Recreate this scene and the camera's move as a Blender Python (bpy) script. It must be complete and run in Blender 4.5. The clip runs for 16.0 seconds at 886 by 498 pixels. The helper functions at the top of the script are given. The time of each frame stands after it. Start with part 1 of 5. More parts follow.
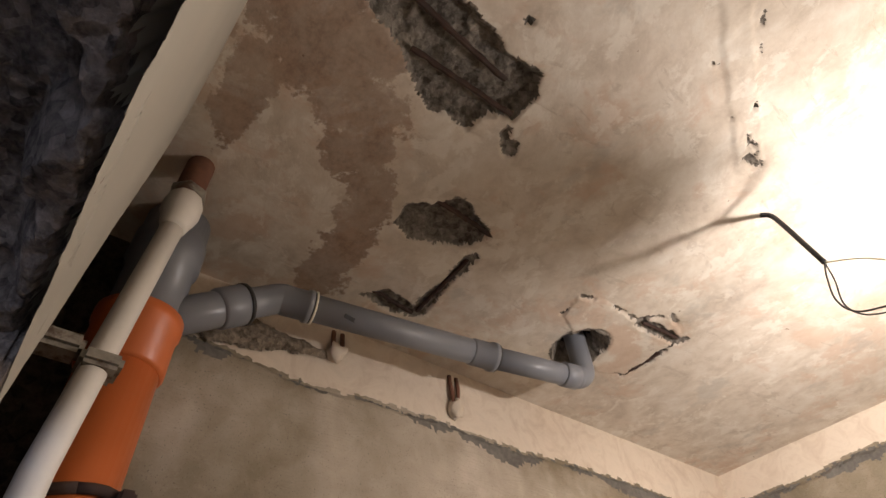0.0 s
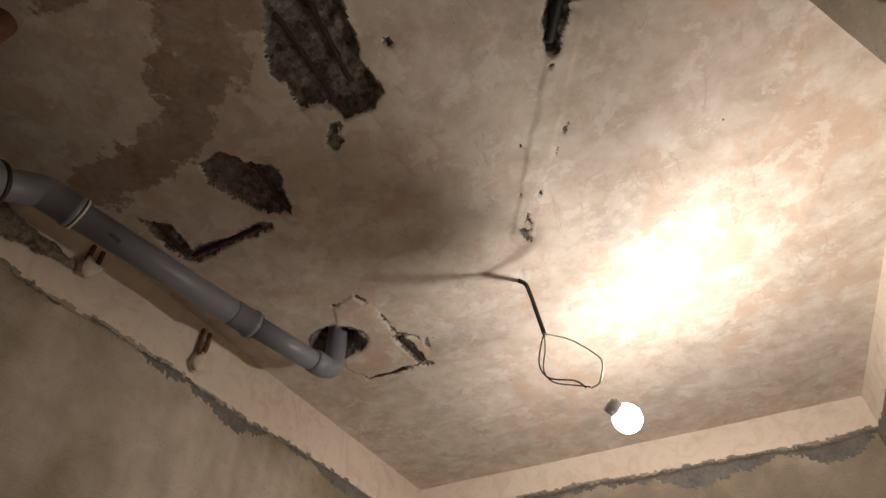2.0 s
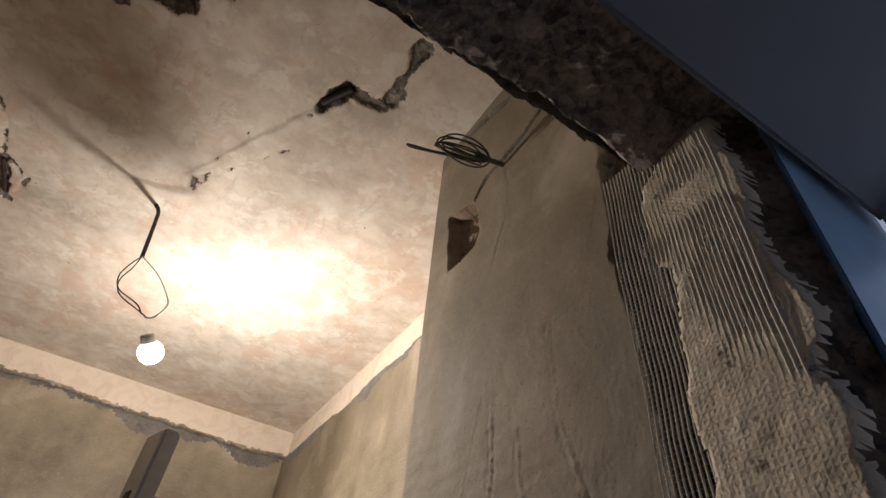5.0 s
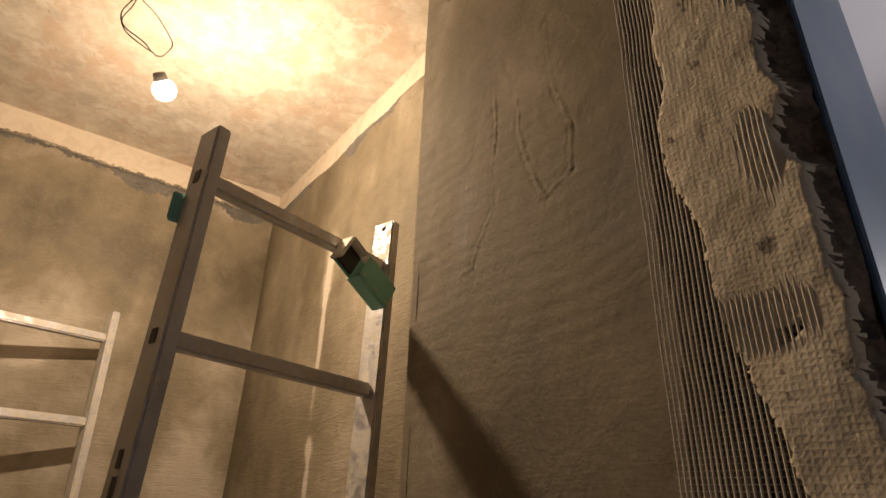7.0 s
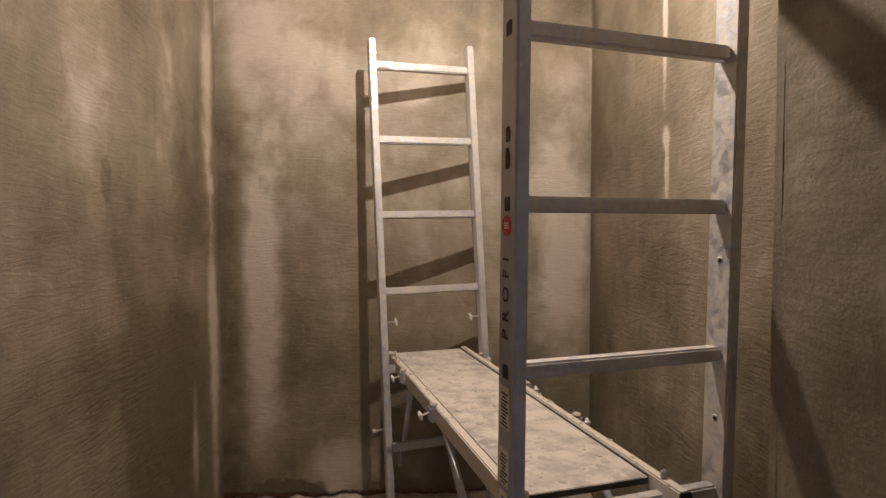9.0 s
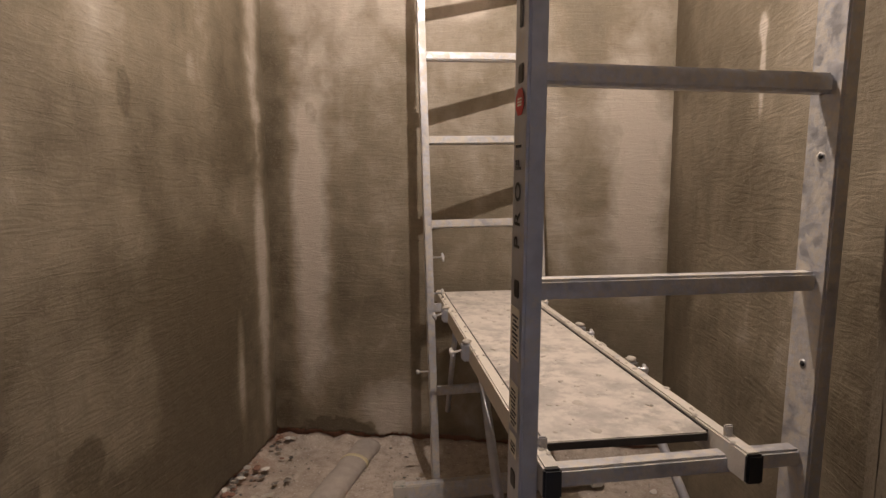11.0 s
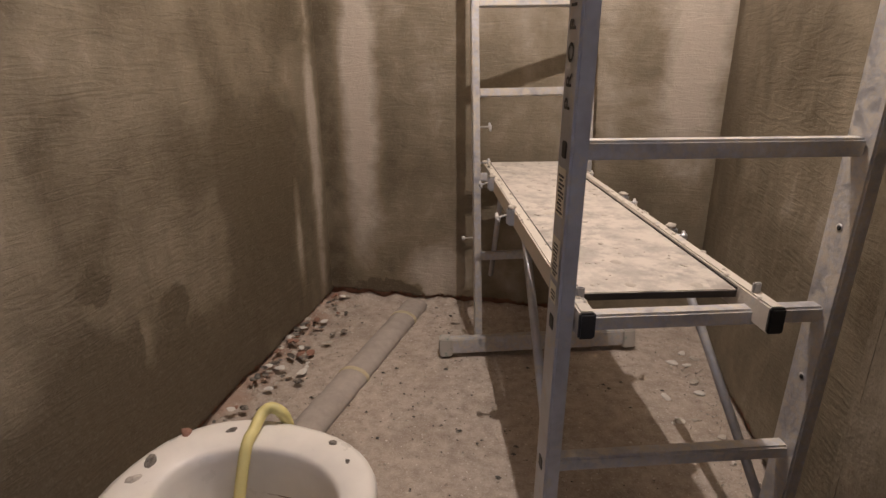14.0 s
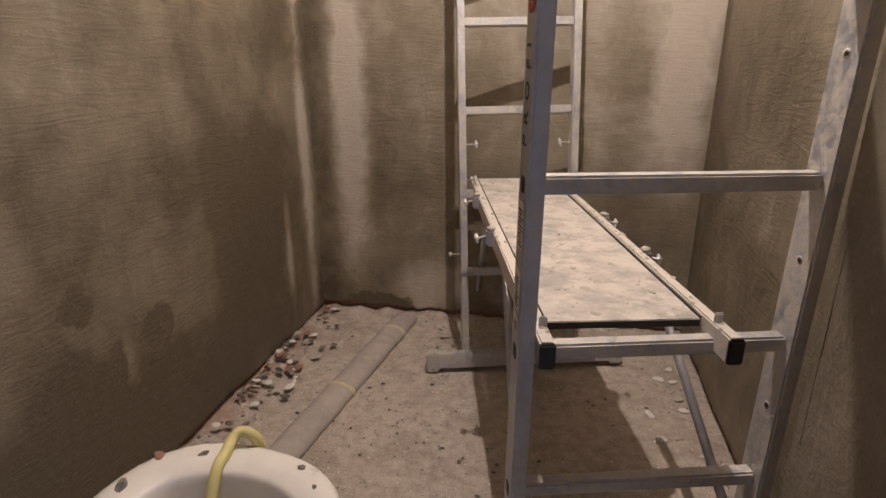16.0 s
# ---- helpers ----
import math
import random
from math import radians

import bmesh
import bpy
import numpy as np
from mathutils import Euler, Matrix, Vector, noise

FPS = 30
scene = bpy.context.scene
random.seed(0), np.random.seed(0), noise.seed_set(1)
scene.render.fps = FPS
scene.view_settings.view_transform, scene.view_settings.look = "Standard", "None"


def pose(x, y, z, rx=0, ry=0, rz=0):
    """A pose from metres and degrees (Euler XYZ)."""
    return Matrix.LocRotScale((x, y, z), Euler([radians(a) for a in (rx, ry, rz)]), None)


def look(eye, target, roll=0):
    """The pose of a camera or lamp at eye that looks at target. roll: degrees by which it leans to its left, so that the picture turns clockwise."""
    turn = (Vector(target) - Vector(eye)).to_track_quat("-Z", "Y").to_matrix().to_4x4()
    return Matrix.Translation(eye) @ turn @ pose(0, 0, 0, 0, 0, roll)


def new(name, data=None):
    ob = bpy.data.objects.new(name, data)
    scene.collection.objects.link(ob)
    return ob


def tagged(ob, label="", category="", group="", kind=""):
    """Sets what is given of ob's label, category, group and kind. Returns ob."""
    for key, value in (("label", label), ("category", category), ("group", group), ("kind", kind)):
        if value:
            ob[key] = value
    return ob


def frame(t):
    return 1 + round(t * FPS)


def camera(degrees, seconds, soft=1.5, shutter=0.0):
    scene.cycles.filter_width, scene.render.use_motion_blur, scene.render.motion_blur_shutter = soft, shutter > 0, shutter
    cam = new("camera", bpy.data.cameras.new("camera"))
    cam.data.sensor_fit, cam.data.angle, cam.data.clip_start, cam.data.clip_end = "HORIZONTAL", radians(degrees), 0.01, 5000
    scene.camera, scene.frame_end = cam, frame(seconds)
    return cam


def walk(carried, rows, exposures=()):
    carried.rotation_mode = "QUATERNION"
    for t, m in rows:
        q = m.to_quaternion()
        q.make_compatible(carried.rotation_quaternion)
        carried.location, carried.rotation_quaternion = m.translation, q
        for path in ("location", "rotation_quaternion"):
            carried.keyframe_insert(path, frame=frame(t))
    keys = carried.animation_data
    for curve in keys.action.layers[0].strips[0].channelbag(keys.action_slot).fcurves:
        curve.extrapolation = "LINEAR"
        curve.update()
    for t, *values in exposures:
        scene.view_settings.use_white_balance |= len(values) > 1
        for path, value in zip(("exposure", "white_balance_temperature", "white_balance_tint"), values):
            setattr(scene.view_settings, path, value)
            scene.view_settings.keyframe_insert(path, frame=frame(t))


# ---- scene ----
cam = camera(76.4, 16.0)
PATH = [
    (0, (0.115, -0.141, 1.724), (-0.916, 0.782, 3.168), -5.5),
    (0.5, (0.12, -0.185, 1.69), (-0.801, 0.868, 3.12), -4.1),
    (1, (0.119, -0.203, 1.688), (-0.646, 0.993, 3.097), -3.2),
    (1.5, (0.174, -0.151, 1.675), (-0.462, 1.133, 3.07), -3.5),
    (2, (0.196, -0.147, 1.671), (-0.361, 1.172, 3.068), -2.5),
    (2.5, (0.195, -0.24, 1.696), (-0.194, 1.134, 3.096), -0.7),
    (3, (0.18, -0.335, 1.736), (0.064, 1.102, 3.122), 1.3),
    (3.5, (0.19, -0.354, 1.718), (0.308, 1.081, 3.106), 2.8),
    (4, (0.179, -0.377, 1.632), (0.439, 1.026, 3.033), 3.6),
    (4.2, (0.192, -0.387, 1.576), (0.537, 0.99, 2.985), 4.5),
    (6.3, (0.016, -0.436, 1.417), (1.118, 0.725, 2.617), 3.5),
    (6.5, (0.028, -0.434, 1.367), (1.154, 0.77, 2.499), 3.1),
    (7, (0.041, -0.426, 1.249), (1.102, 1.045, 2.092), 2.2),
    (7.5, (0.007, -0.407, 1.153), (0.733, 1.403, 1.599), 0.6),
    (8, (-0.026, -0.394, 1.171), (0.39, 1.557, 1.319), 0.0),
    (8.5, (0.014, -0.437, 1.146), (0.202, 1.554, 1.15), -0.2),
    (8.7, (0.016, -0.454, 1.15), (0.16, 1.54, 1.103), -0.2),
    (10.8, (0.152, -0.248, 1.073), (-0.044, 1.735, 0.894), -0.4),
    (11, (0.158, -0.262, 1.042), (-0.069, 1.711, 0.809), -0.3),
    (11.5, (0.149, -0.303, 0.984), (-0.123, 1.624, 0.526), -0.7),
    (12, (0.164, -0.312, 0.993), (-0.145, 1.57, 0.389), -0.5),
    (12.5, (0.166, -0.317, 1.01), (-0.163, 1.549, 0.368), -0.5),
    (13, (0.162, -0.322, 1.016), (-0.182, 1.538, 0.367), -0.4),
    (13.5, (0.158, -0.325, 1.023), (-0.194, 1.531, 0.366), -0.4),
    (14, (0.154, -0.327, 1.029), (-0.207, 1.528, 0.373), -0.3),
    (14.5, (0.149, -0.328, 1.041), (-0.218, 1.526, 0.387), -0.2),
    (15, (0.152, -0.324, 1.046), (-0.223, 1.53, 0.396), -0.2),
    (15.5, (0.167, -0.318, 1.055), (-0.212, 1.536, 0.408), -0.2),
    (16, (0.219, -0.315, 1.073), (-0.163, 1.541, 0.431), -0.3),
]

EXPOSURES = [(0.0, 0.50, 6050, 11), (0.5, 0.32, 6050, 11), (1.0, 0.0, 6100, 11), (1.5, -0.36, 6150, 11), (2.0, -0.46, 6100, 11), (2.5, -0.52, 6050, 11), (3.0, -0.56, 5950, 10), (4.2, -0.40, 5900, 10), (6.5, -0.20, 8000, 12), (7.0, -0.26, 8700, 14), (7.5, -0.06, 8200, 11), (8.5, 0.38, 6550, 12), (11.0, 0.5, 6250, 14), (12.0, 0.76, 6150, 14), (16.0, 0.76, 6100, 14)]
walk(cam, [(t, look(eye, target, roll)) for t, eye, target, roll in PATH], EXPOSURES)

# ---- light: daylight reaches the hallway's far room; the bulb's dome lights the small room ----
world = bpy.data.worlds.new("world")
scene.world = world
world.use_nodes = True
sky = world.node_tree.nodes.new("ShaderNodeTexSky")
sky.sky_type, sky.sun_disc = "NISHITA", False
sky.sun_elevation, sky.sun_rotation = radians(35), radians(200)
world.node_tree.links.new(sky.outputs[0], world.node_tree.nodes["Background"].inputs[0])
world.node_tree.nodes["Background"].inputs[1].default_value = 0.06

BULB_WATTS = 46.0

# ---- plan, in metres ----
CEIL = 2.545
X_LEFT, X_RIGHT, Y_BACK = -0.80, 0.76, 1.878       # bare masonry
P_LEFT, P_RIGHT, P_BACK = -0.775, 0.74, 1.858      # faces of the new plaster
PIER_X, PIER_Y = 0.50, 0.292                       # pier beside the doorway
DOOR_IN, DOOR_OUT, LINTEL = -0.155, -0.30, 2.0     # door wall and its broken opening
LAMP = Vector((0.118, 0.878, 2.164))
LAMP_AXIS = Vector((0.57, 0.57, -0.59)).normalized()


# ---- noise on arrays ----
def lattice(ix, iy, seed):
    h = (ix.astype(np.int64) * 374761393 + iy.astype(np.int64) * 668265263 + seed * 1442695041) & 0xFFFFFFFF
    h = ((h ^ (h >> 13)) * 1274126177) & 0xFFFFFFFF
    return ((h ^ (h >> 16)) & 0xFFFF) / 65535.0


def value_noise(x, y, seed=0):
    ix, iy = np.floor(x), np.floor(y)
    fx, fy = x - ix, y - iy
    fx, fy = fx * fx * (3 - 2 * fx), fy * fy * (3 - 2 * fy)
    a, b = lattice(ix, iy, seed), lattice(ix + 1, iy, seed)
    c, d = lattice(ix, iy + 1, seed), lattice(ix + 1, iy + 1, seed)
    return (a * (1 - fx) + b * fx) * (1 - fy) + (c * (1 - fx) + d * fx) * fy


def fbm(x, y, size, octaves=4, seed=0):
    """Noise from -1 to 1 whose largest features are size metres wide."""
    total, gain, norm = 0.0, 1.0, 0.0
    for k in range(octaves):
        total = total + gain * (value_noise(x / size * 2 ** k + 17.3 * k, y / size * 2 ** k - 9.1 * k, seed + k) * 2 - 1)
        norm += gain
        gain *= 0.55
    return total / norm


def inside(px, py, poly):
    """Signed distance to a polygon, positive inside."""
    poly = np.array(poly, float)
    dist = np.full(px.shape, 1e9)
    odd = np.zeros(px.shape, bool)
    for (ax, ay), (bx, by) in zip(poly, np.roll(poly, -1, 0)):
        ex, ey = bx - ax, by - ay
        t = np.clip(((px - ax) * ex + (py - ay) * ey) / (ex * ex + ey * ey), 0, 1)
        dist = np.minimum(dist, np.hypot(px - ax - t * ex, py - ay - t * ey))
        cross = (ay > py) != (by > py)
        odd ^= cross & (px < ex * (py - ay) / (ey if ey else 1e-9) + ax)
    return np.where(odd, dist, -dist)


def along(px, py, a, b):
    """Distance to the line from a to b."""
    ex, ey = b[0] - a[0], b[1] - a[1]
    t = np.clip(((px - a[0]) * ex + (py - a[1]) * ey) / (ex * ex + ey * ey), 0, 1)
    return np.hypot(px - a[0] - t * ex, py - a[1] - t * ey)


def sheet(name, origin, u_axis, v_axis, u_size, v_size, cell, shape, materials, flat=()):
    """A finely divided surface. shape(u, v) gives height along u x v, a material index and what is kept."""
    nu, nv = max(2, round(u_size / cell) + 1), max(2, round(v_size / cell) + 1)
    u, v = np.meshgrid(np.linspace(0, u_size, nu), np.linspace(0, v_size, nv), indexing="ij")
    rng = np.random.default_rng(nu * 7 + nv)
    inner = np.zeros((nu, nv))
    inner[1:-1, 1:-1] = 1
    u = u + inner * rng.uniform(-0.36, 0.36, (nu, nv)) * u_size / nu
    v = v + inner * rng.uniform(-0.36, 0.36, (nu, nv)) * v_size / nv
    height, index, keep = shape(u, v)
    o, ua, va = np.array(origin, float), np.array(u_axis, float), np.array(v_axis, float)
    na = np.cross(ua, va)
    co = o + u[..., None] * ua + v[..., None] * va + height[..., None] * na
    ids = np.arange(nu * nv).reshape(nu, nv)
    quads = np.stack([ids[:-1, :-1], ids[1:, :-1], ids[1:, 1:], ids[:-1, 1:]], -1)
    pick = keep[:-1, :-1] & keep[1:, 1:] & keep[1:, :-1] & keep[:-1, 1:]
    mats = index[:-1, :-1][pick]
    quads = quads[pick]
    mesh = bpy.data.meshes.new(name)
    mesh.from_pydata(co.reshape(-1, 3).tolist(), [], quads.tolist())
    for m in materials:
        mesh.materials.append(m)
    mesh.polygons.foreach_set("material_index", mats.astype(np.int32))
    mesh.polygons.foreach_set("use_smooth", ~np.isin(mats, flat))
    bm = bmesh.new()
    bm.from_mesh(mesh)
    bmesh.ops.delete(bm, geom=[w for w in bm.verts if not w.link_faces], context="VERTS")
    bm.to_mesh(mesh)
    bm.free()
    return new(name, mesh)


# ---- materials ----
def material(name):
    m = bpy.data.materials.new(name)
    m.use_nodes = True
    return m, m.node_tree.nodes, m.node_tree.links, m.node_tree.nodes["Principled BSDF"]


class Nodes:
    """Short hand for building node trees."""

    def __init__(self, m):
        self.n, self.l = m.node_tree.nodes, m.node_tree.links

    def put(self, kind, *inputs, **props):
        node = self.n.new("ShaderNode" + kind)
        if "operation" in props:
            node.operation = props["operation"]
        if "feature" in props:
            node.feature = props["feature"]
        if "interpolation_type" in props:
            node.interpolation_type = props["interpolation_type"]
        if "data_type" in props:
            node.data_type, node.blend_type = props["data_type"], props["blend_type"]
        for i, value in enumerate(inputs):
            if value is None:
                continue
            if isinstance(value, bpy.types.NodeSocket):
                self.l.new(value, node.inputs[i])
            else:
                node.inputs[i].default_value = value
        return node

    def place(self):
        return self.put("NewGeometry").outputs["Position"]

    def noise(self, vec, scale, detail=4, rough=0.55, distort=0.0):
        node = self.put("TexNoise")
        self.l.new(vec, node.inputs["Vector"])
        for key, value in (("Scale", scale), ("Detail", detail), ("Roughness", rough), ("Distortion", distort)):
            node.inputs[key].default_value = value
        return node.outputs["Fac"]

    def stretch(self, vec, x, y, z):
        return self.put("VectorMath", vec, (x, y, z), operation="MULTIPLY").outputs[0]

    def ramp(self, fac, *stops):
        node = self.put("ValToRGB", fac)
        while len(node.color_ramp.elements) < len(stops):
            node.color_ramp.elements.new(0.5)
        for e, (p, c) in zip(node.color_ramp.elements, stops):
            e.position, e.color = p, (*c, 1) if len(c) == 3 else c
        return node.outputs[0]

    def step(self, fac, lo, hi):
        node = self.put("MapRange", fac, lo, hi, 0.0, 1.0, interpolation_type="SMOOTHSTEP")
        return node.outputs[0]

    def mix(self, fac, a, b, how="MIX"):
        node = self.put("Mix", data_type="RGBA", blend_type=how)
        for i, value in ((0, fac), (6, a), (7, b)):
            if isinstance(value, bpy.types.NodeSocket):
                self.l.new(value, node.inputs[i])
            elif i == 0:
                node.inputs[0].default_value = value
            else:
                node.inputs[i].default_value = (*value, 1)
        return node.outputs[2]

    def math(self, how, a, b=0.0):
        return self.put("Math", a, b, operation=how).outputs[0]

    def bump(self, height, strength, distance=0.01, under=None):
        node = self.put("Bump")
        node.inputs["Strength"].default_value = strength
        node.inputs["Distance"].default_value = distance
        self.l.new(height, node.inputs["Height"])
        if under:
            self.l.new(under, node.inputs["Normal"])
        return node.outputs[0]

    def blob(self, vec, centre, size, edge=0.35, wobble=None):
        """1 inside an ellipsoid of that size, with a soft or torn edge."""
        off = self.put("VectorMath", vec, centre, operation="SUBTRACT").outputs[0]
        off = self.put("VectorMath", off, tuple(1 / s for s in size), operation="MULTIPLY").outputs[0]
        d = self.put("VectorMath", off, operation="LENGTH").outputs["Value"]
        if wobble:
            d = self.math("ADD", d, wobble)
        return self.step(d, 1 + edge, 1 - edge)


def simple(name, colour, rough=0.6, metal=0.0, vary=0.25, scale=30, bump=0.15, dirt=None, dirt_amount=0.5, wave=0.0):
    """A plain substance with grain, patchy tone and, where given, dirt lying on it."""
    m, n, l, p = material(name)
    k = Nodes(m)
    pos = k.put("TexCoord").outputs["Object"]
    fine, broad = k.noise(pos, scale, 6), k.noise(pos, scale * 0.13, 3)
    dark = tuple(c * (1 - vary) for c in colour)
    light = tuple(min(1, c * (1 + vary * 0.6)) for c in colour)
    c = k.ramp(k.math("ADD", k.math("MULTIPLY", fine, 0.5), k.math("MULTIPLY", broad, 0.5)), (0.3, dark), (0.7, light))
    r = k.put("MapRange", fine, 0.3, 0.7, max(0.05, rough - 0.1), min(1, rough + 0.1)).outputs[0]
    if dirt:
        spot = k.step(k.noise(k.place(), scale * 0.6, 8, 0.7), 1 - dirt_amount - 0.08, 1 - dirt_amount + 0.1)
        c = k.mix(spot, c, dirt)
        r = k.mix(spot, r, (0.85, 0.85, 0.85))
        l.new(k.math("MULTIPLY", k.math("SUBTRACT", 1.0, spot), metal), p.inputs["Metallic"])
    else:
        p.inputs["Metallic"].default_value = metal
    l.new(c, p.inputs["Base Color"])
    l.new(r, p.inputs["Roughness"])
    if bump:
        l.new(k.bump(fine, bump, 0.003), p.inputs["Normal"])
    return m


def ceiling_skin():
    """Old lime-washed ceiling: worn skim in cream, pink and chalk, with brown damp stains."""
    m, n, l, p = material("ceiling_skim")
    k = Nodes(m)
    pos = k.place()
    broad, mid, fine = k.noise(pos, 2.4, 5, 0.6), k.noise(pos, 13, 7, 0.68, 0.25), k.noise(pos, 100, 5, 0.65)
    smear = k.noise(k.stretch(pos, 11, 8, 1), 1.0, 7, 0.66, 0.5)
    c = k.ramp(mid, (0.30, (0.46, 0.39, 0.31)), (0.5, (0.60, 0.53, 0.44)), (0.68, (0.68, 0.63, 0.55)))
    pink = k.step(k.math("ADD", k.math("MULTIPLY", broad, 0.45), k.math("MULTIPLY", smear, 0.55)), 0.51, 0.585)
    c = k.mix(k.math("MULTIPLY", pink, 0.55), c, (0.55, 0.39, 0.28))
    chalk = k.step(k.noise(k.stretch(pos, 12, 13, 1), 1.0, 8, 0.7, 0.3), 0.54, 0.60)
    c = k.mix(k.math("MULTIPLY", chalk, 0.5), c, (0.74, 0.70, 0.62))
    grey = k.step(k.noise(pos, 5.5, 6, 0.65), 0.56, 0.66)
    c = k.mix(k.math("MULTIPLY", grey, 0.5), c, (0.40, 0.37, 0.32))
    scuff = k.step(k.noise(k.stretch(pos, 30, 9, 1), 1.0, 6, 0.7, 0.8), 0.60, 0.66)
    c = k.mix(k.math("MULTIPLY", scuff, 0.35), c, (0.36, 0.29, 0.22))
    torn = k.math("ADD", k.math("MULTIPLY", k.math("SUBTRACT", k.noise(pos, 12, 8, 0.7), 0.5), 2.6), k.math("MULTIPLY", k.math("SUBTRACT", k.noise(pos, 55, 4, 0.6), 0.5), 0.9))
    damp = k.blob(pos, (-0.24, -0.02, CEIL), (0.10, 0.12, 0.4), 0.10, torn)
    for centre, size in (((-0.30, 0.07), (0.07, 0.09)), ((-0.37, 0.12), (0.06, 0.06)), ((-0.42, 0.17), (0.05, 0.05)), ((-0.48, 0.205), (0.05, 0.045)), ((-0.56, 0.225), (0.06, 0.04)),
                         ((-0.65, 0.215), (0.09, 0.055)), ((-0.36, -0.08), (0.13, 0.04)), ((-0.20, 0.06), (0.05, 0.05))):
        damp = k.math("MAXIMUM", damp, k.blob(pos, (*centre, CEIL), (*size, 0.4), 0.10, torn))
    c = k.mix(k.math("MULTIPLY", damp, k.put("MapRange", mid, 0.35, 0.6, 0.45, 0.85).outputs[0]), c, k.ramp(fine, (0.3, (0.17, 0.105, 0.07)), (0.7, (0.32, 0.21, 0.145))))
    spot = k.step(k.noise(pos, 46, 3, 0.6), 0.73, 0.76)
    c = k.mix(spot, c, (0.20, 0.13, 0.09))
    l.new(c, p.inputs["Base Color"])
    p.inputs["Roughness"].default_value = 0.85
    l.new(k.bump(fine, 0.3, 0.002, k.bump(mid, 0.3, 0.005)), p.inputs["Normal"])
    return m


def wet_plaster(name, spots=(), run_size=(5, 5, 0.9), dry=0.5, combed=0.5):
    """Olive-grey cement render, still damp, drying in pale upright patches; spots are (centre, size, paler or darker).
    """
    m, n, l, p = material(name)
    k = Nodes(m)
    pos = k.place()
    run = k.noise(k.stretch(pos, *run_size), 1.0, 4, 0.5, 0.6)
    cloud, mid, fine = k.noise(pos, 2.6, 4, 0.5, 0.6), k.noise(pos, 14, 5, 0.6, 0.6), k.noise(pos, 130, 5, 0.7)
    trowel = k.noise(k.stretch(pos, 7, 7, 45), 1.0, 4, 0.6, 2.2)
    wet, damp, pale = (0.110, 0.086, 0.052), (0.230, 0.190, 0.129), (0.48, 0.42, 0.345)
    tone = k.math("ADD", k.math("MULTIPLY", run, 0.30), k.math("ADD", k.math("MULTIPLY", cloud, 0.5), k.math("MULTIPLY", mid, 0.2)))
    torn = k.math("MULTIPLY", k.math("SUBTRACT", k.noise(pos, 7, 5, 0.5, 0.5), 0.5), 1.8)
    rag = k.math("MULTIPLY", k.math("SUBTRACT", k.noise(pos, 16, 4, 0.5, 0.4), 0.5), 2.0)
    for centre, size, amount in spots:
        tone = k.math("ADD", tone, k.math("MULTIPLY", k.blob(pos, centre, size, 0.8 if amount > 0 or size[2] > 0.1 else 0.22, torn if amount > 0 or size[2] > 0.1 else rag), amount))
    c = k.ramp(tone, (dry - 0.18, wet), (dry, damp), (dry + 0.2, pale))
    grit = k.noise(pos, 320, 3, 0.6)
    c = k.mix(k.math("MULTIPLY", k.step(fine, 0.5, 0.72), 0.2), c, (0.40, 0.35, 0.28))
    c = k.mix(k.math("MULTIPLY", k.step(grit, 0.60, 0.70), 0.6), c, (0.07, 0.058, 0.04))
    l.new(c, p.inputs["Base Color"])
    l.new(k.ramp(tone, (0.35, (0.6,) * 3), (0.6, (0.88,) * 3)), p.inputs["Roughness"])
    l.new(k.bump(fine, 0.4, 0.002, k.bump(trowel, combed, 0.005, k.bump(mid, 0.25, 0.01))), p.inputs["Normal"])
    return m


def old_coat():
    m, n, l, p = material("old_lime_coat")
    k = Nodes(m)
    pos = k.place()
    mid, fine = k.noise(pos, 14, 6, 0.65, 1.0), k.noise(pos, 110, 4)
    c = k.ramp(mid, (0.3, (0.56, 0.46, 0.36)), (0.55, (0.68, 0.59, 0.48)), (0.75, (0.60, 0.52, 0.42)))
    l.new(c, p.inputs["Base Color"])
    p.inputs["Roughness"].default_value = 0.85
    l.new(k.bump(fine, 0.2, 0.002, k.bump(mid, 0.3, 0.006)), p.inputs["Normal"])
    return m


def aggregate(name, lo, hi, size=80):
    """Broken concrete or masonry: stones of differing grey in a dark matrix."""
    m, n, l, p = material(name)
    k = Nodes(m)
    pos = k.place()
    wob = k.put("VectorMath", pos, k.put("VectorMath", k.put("TexNoise", pos).outputs["Color"], (0.012,) * 3, operation="MULTIPLY").outputs[0], operation="ADD").outputs[0]
    cell = k.put("TexVoronoi", wob, feature="F1")
    cell.inputs["Scale"].default_value = size
    fine, broad = k.noise(pos, 90, 8, 0.72), k.noise(pos, 16, 4, 0.6)
    pick = k.put("SeparateColor", cell.outputs["Color"]).outputs[0]
    tone = k.math("ADD", k.math("MULTIPLY", pick, 0.14), k.math("ADD", k.math("MULTIPLY", fine, 0.6), k.math("MULTIPLY", broad, 0.4)))
    c = k.ramp(tone, (0.44, lo), (0.72, hi))
    l.new(c, p.inputs["Base Color"])
    p.inputs["Roughness"].default_value = 0.92
    l.new(k.bump(cell.outputs["Distance"], 0.4, 0.004, k.bump(fine, 1.0, 0.008)), p.inputs["Normal"])
    return m


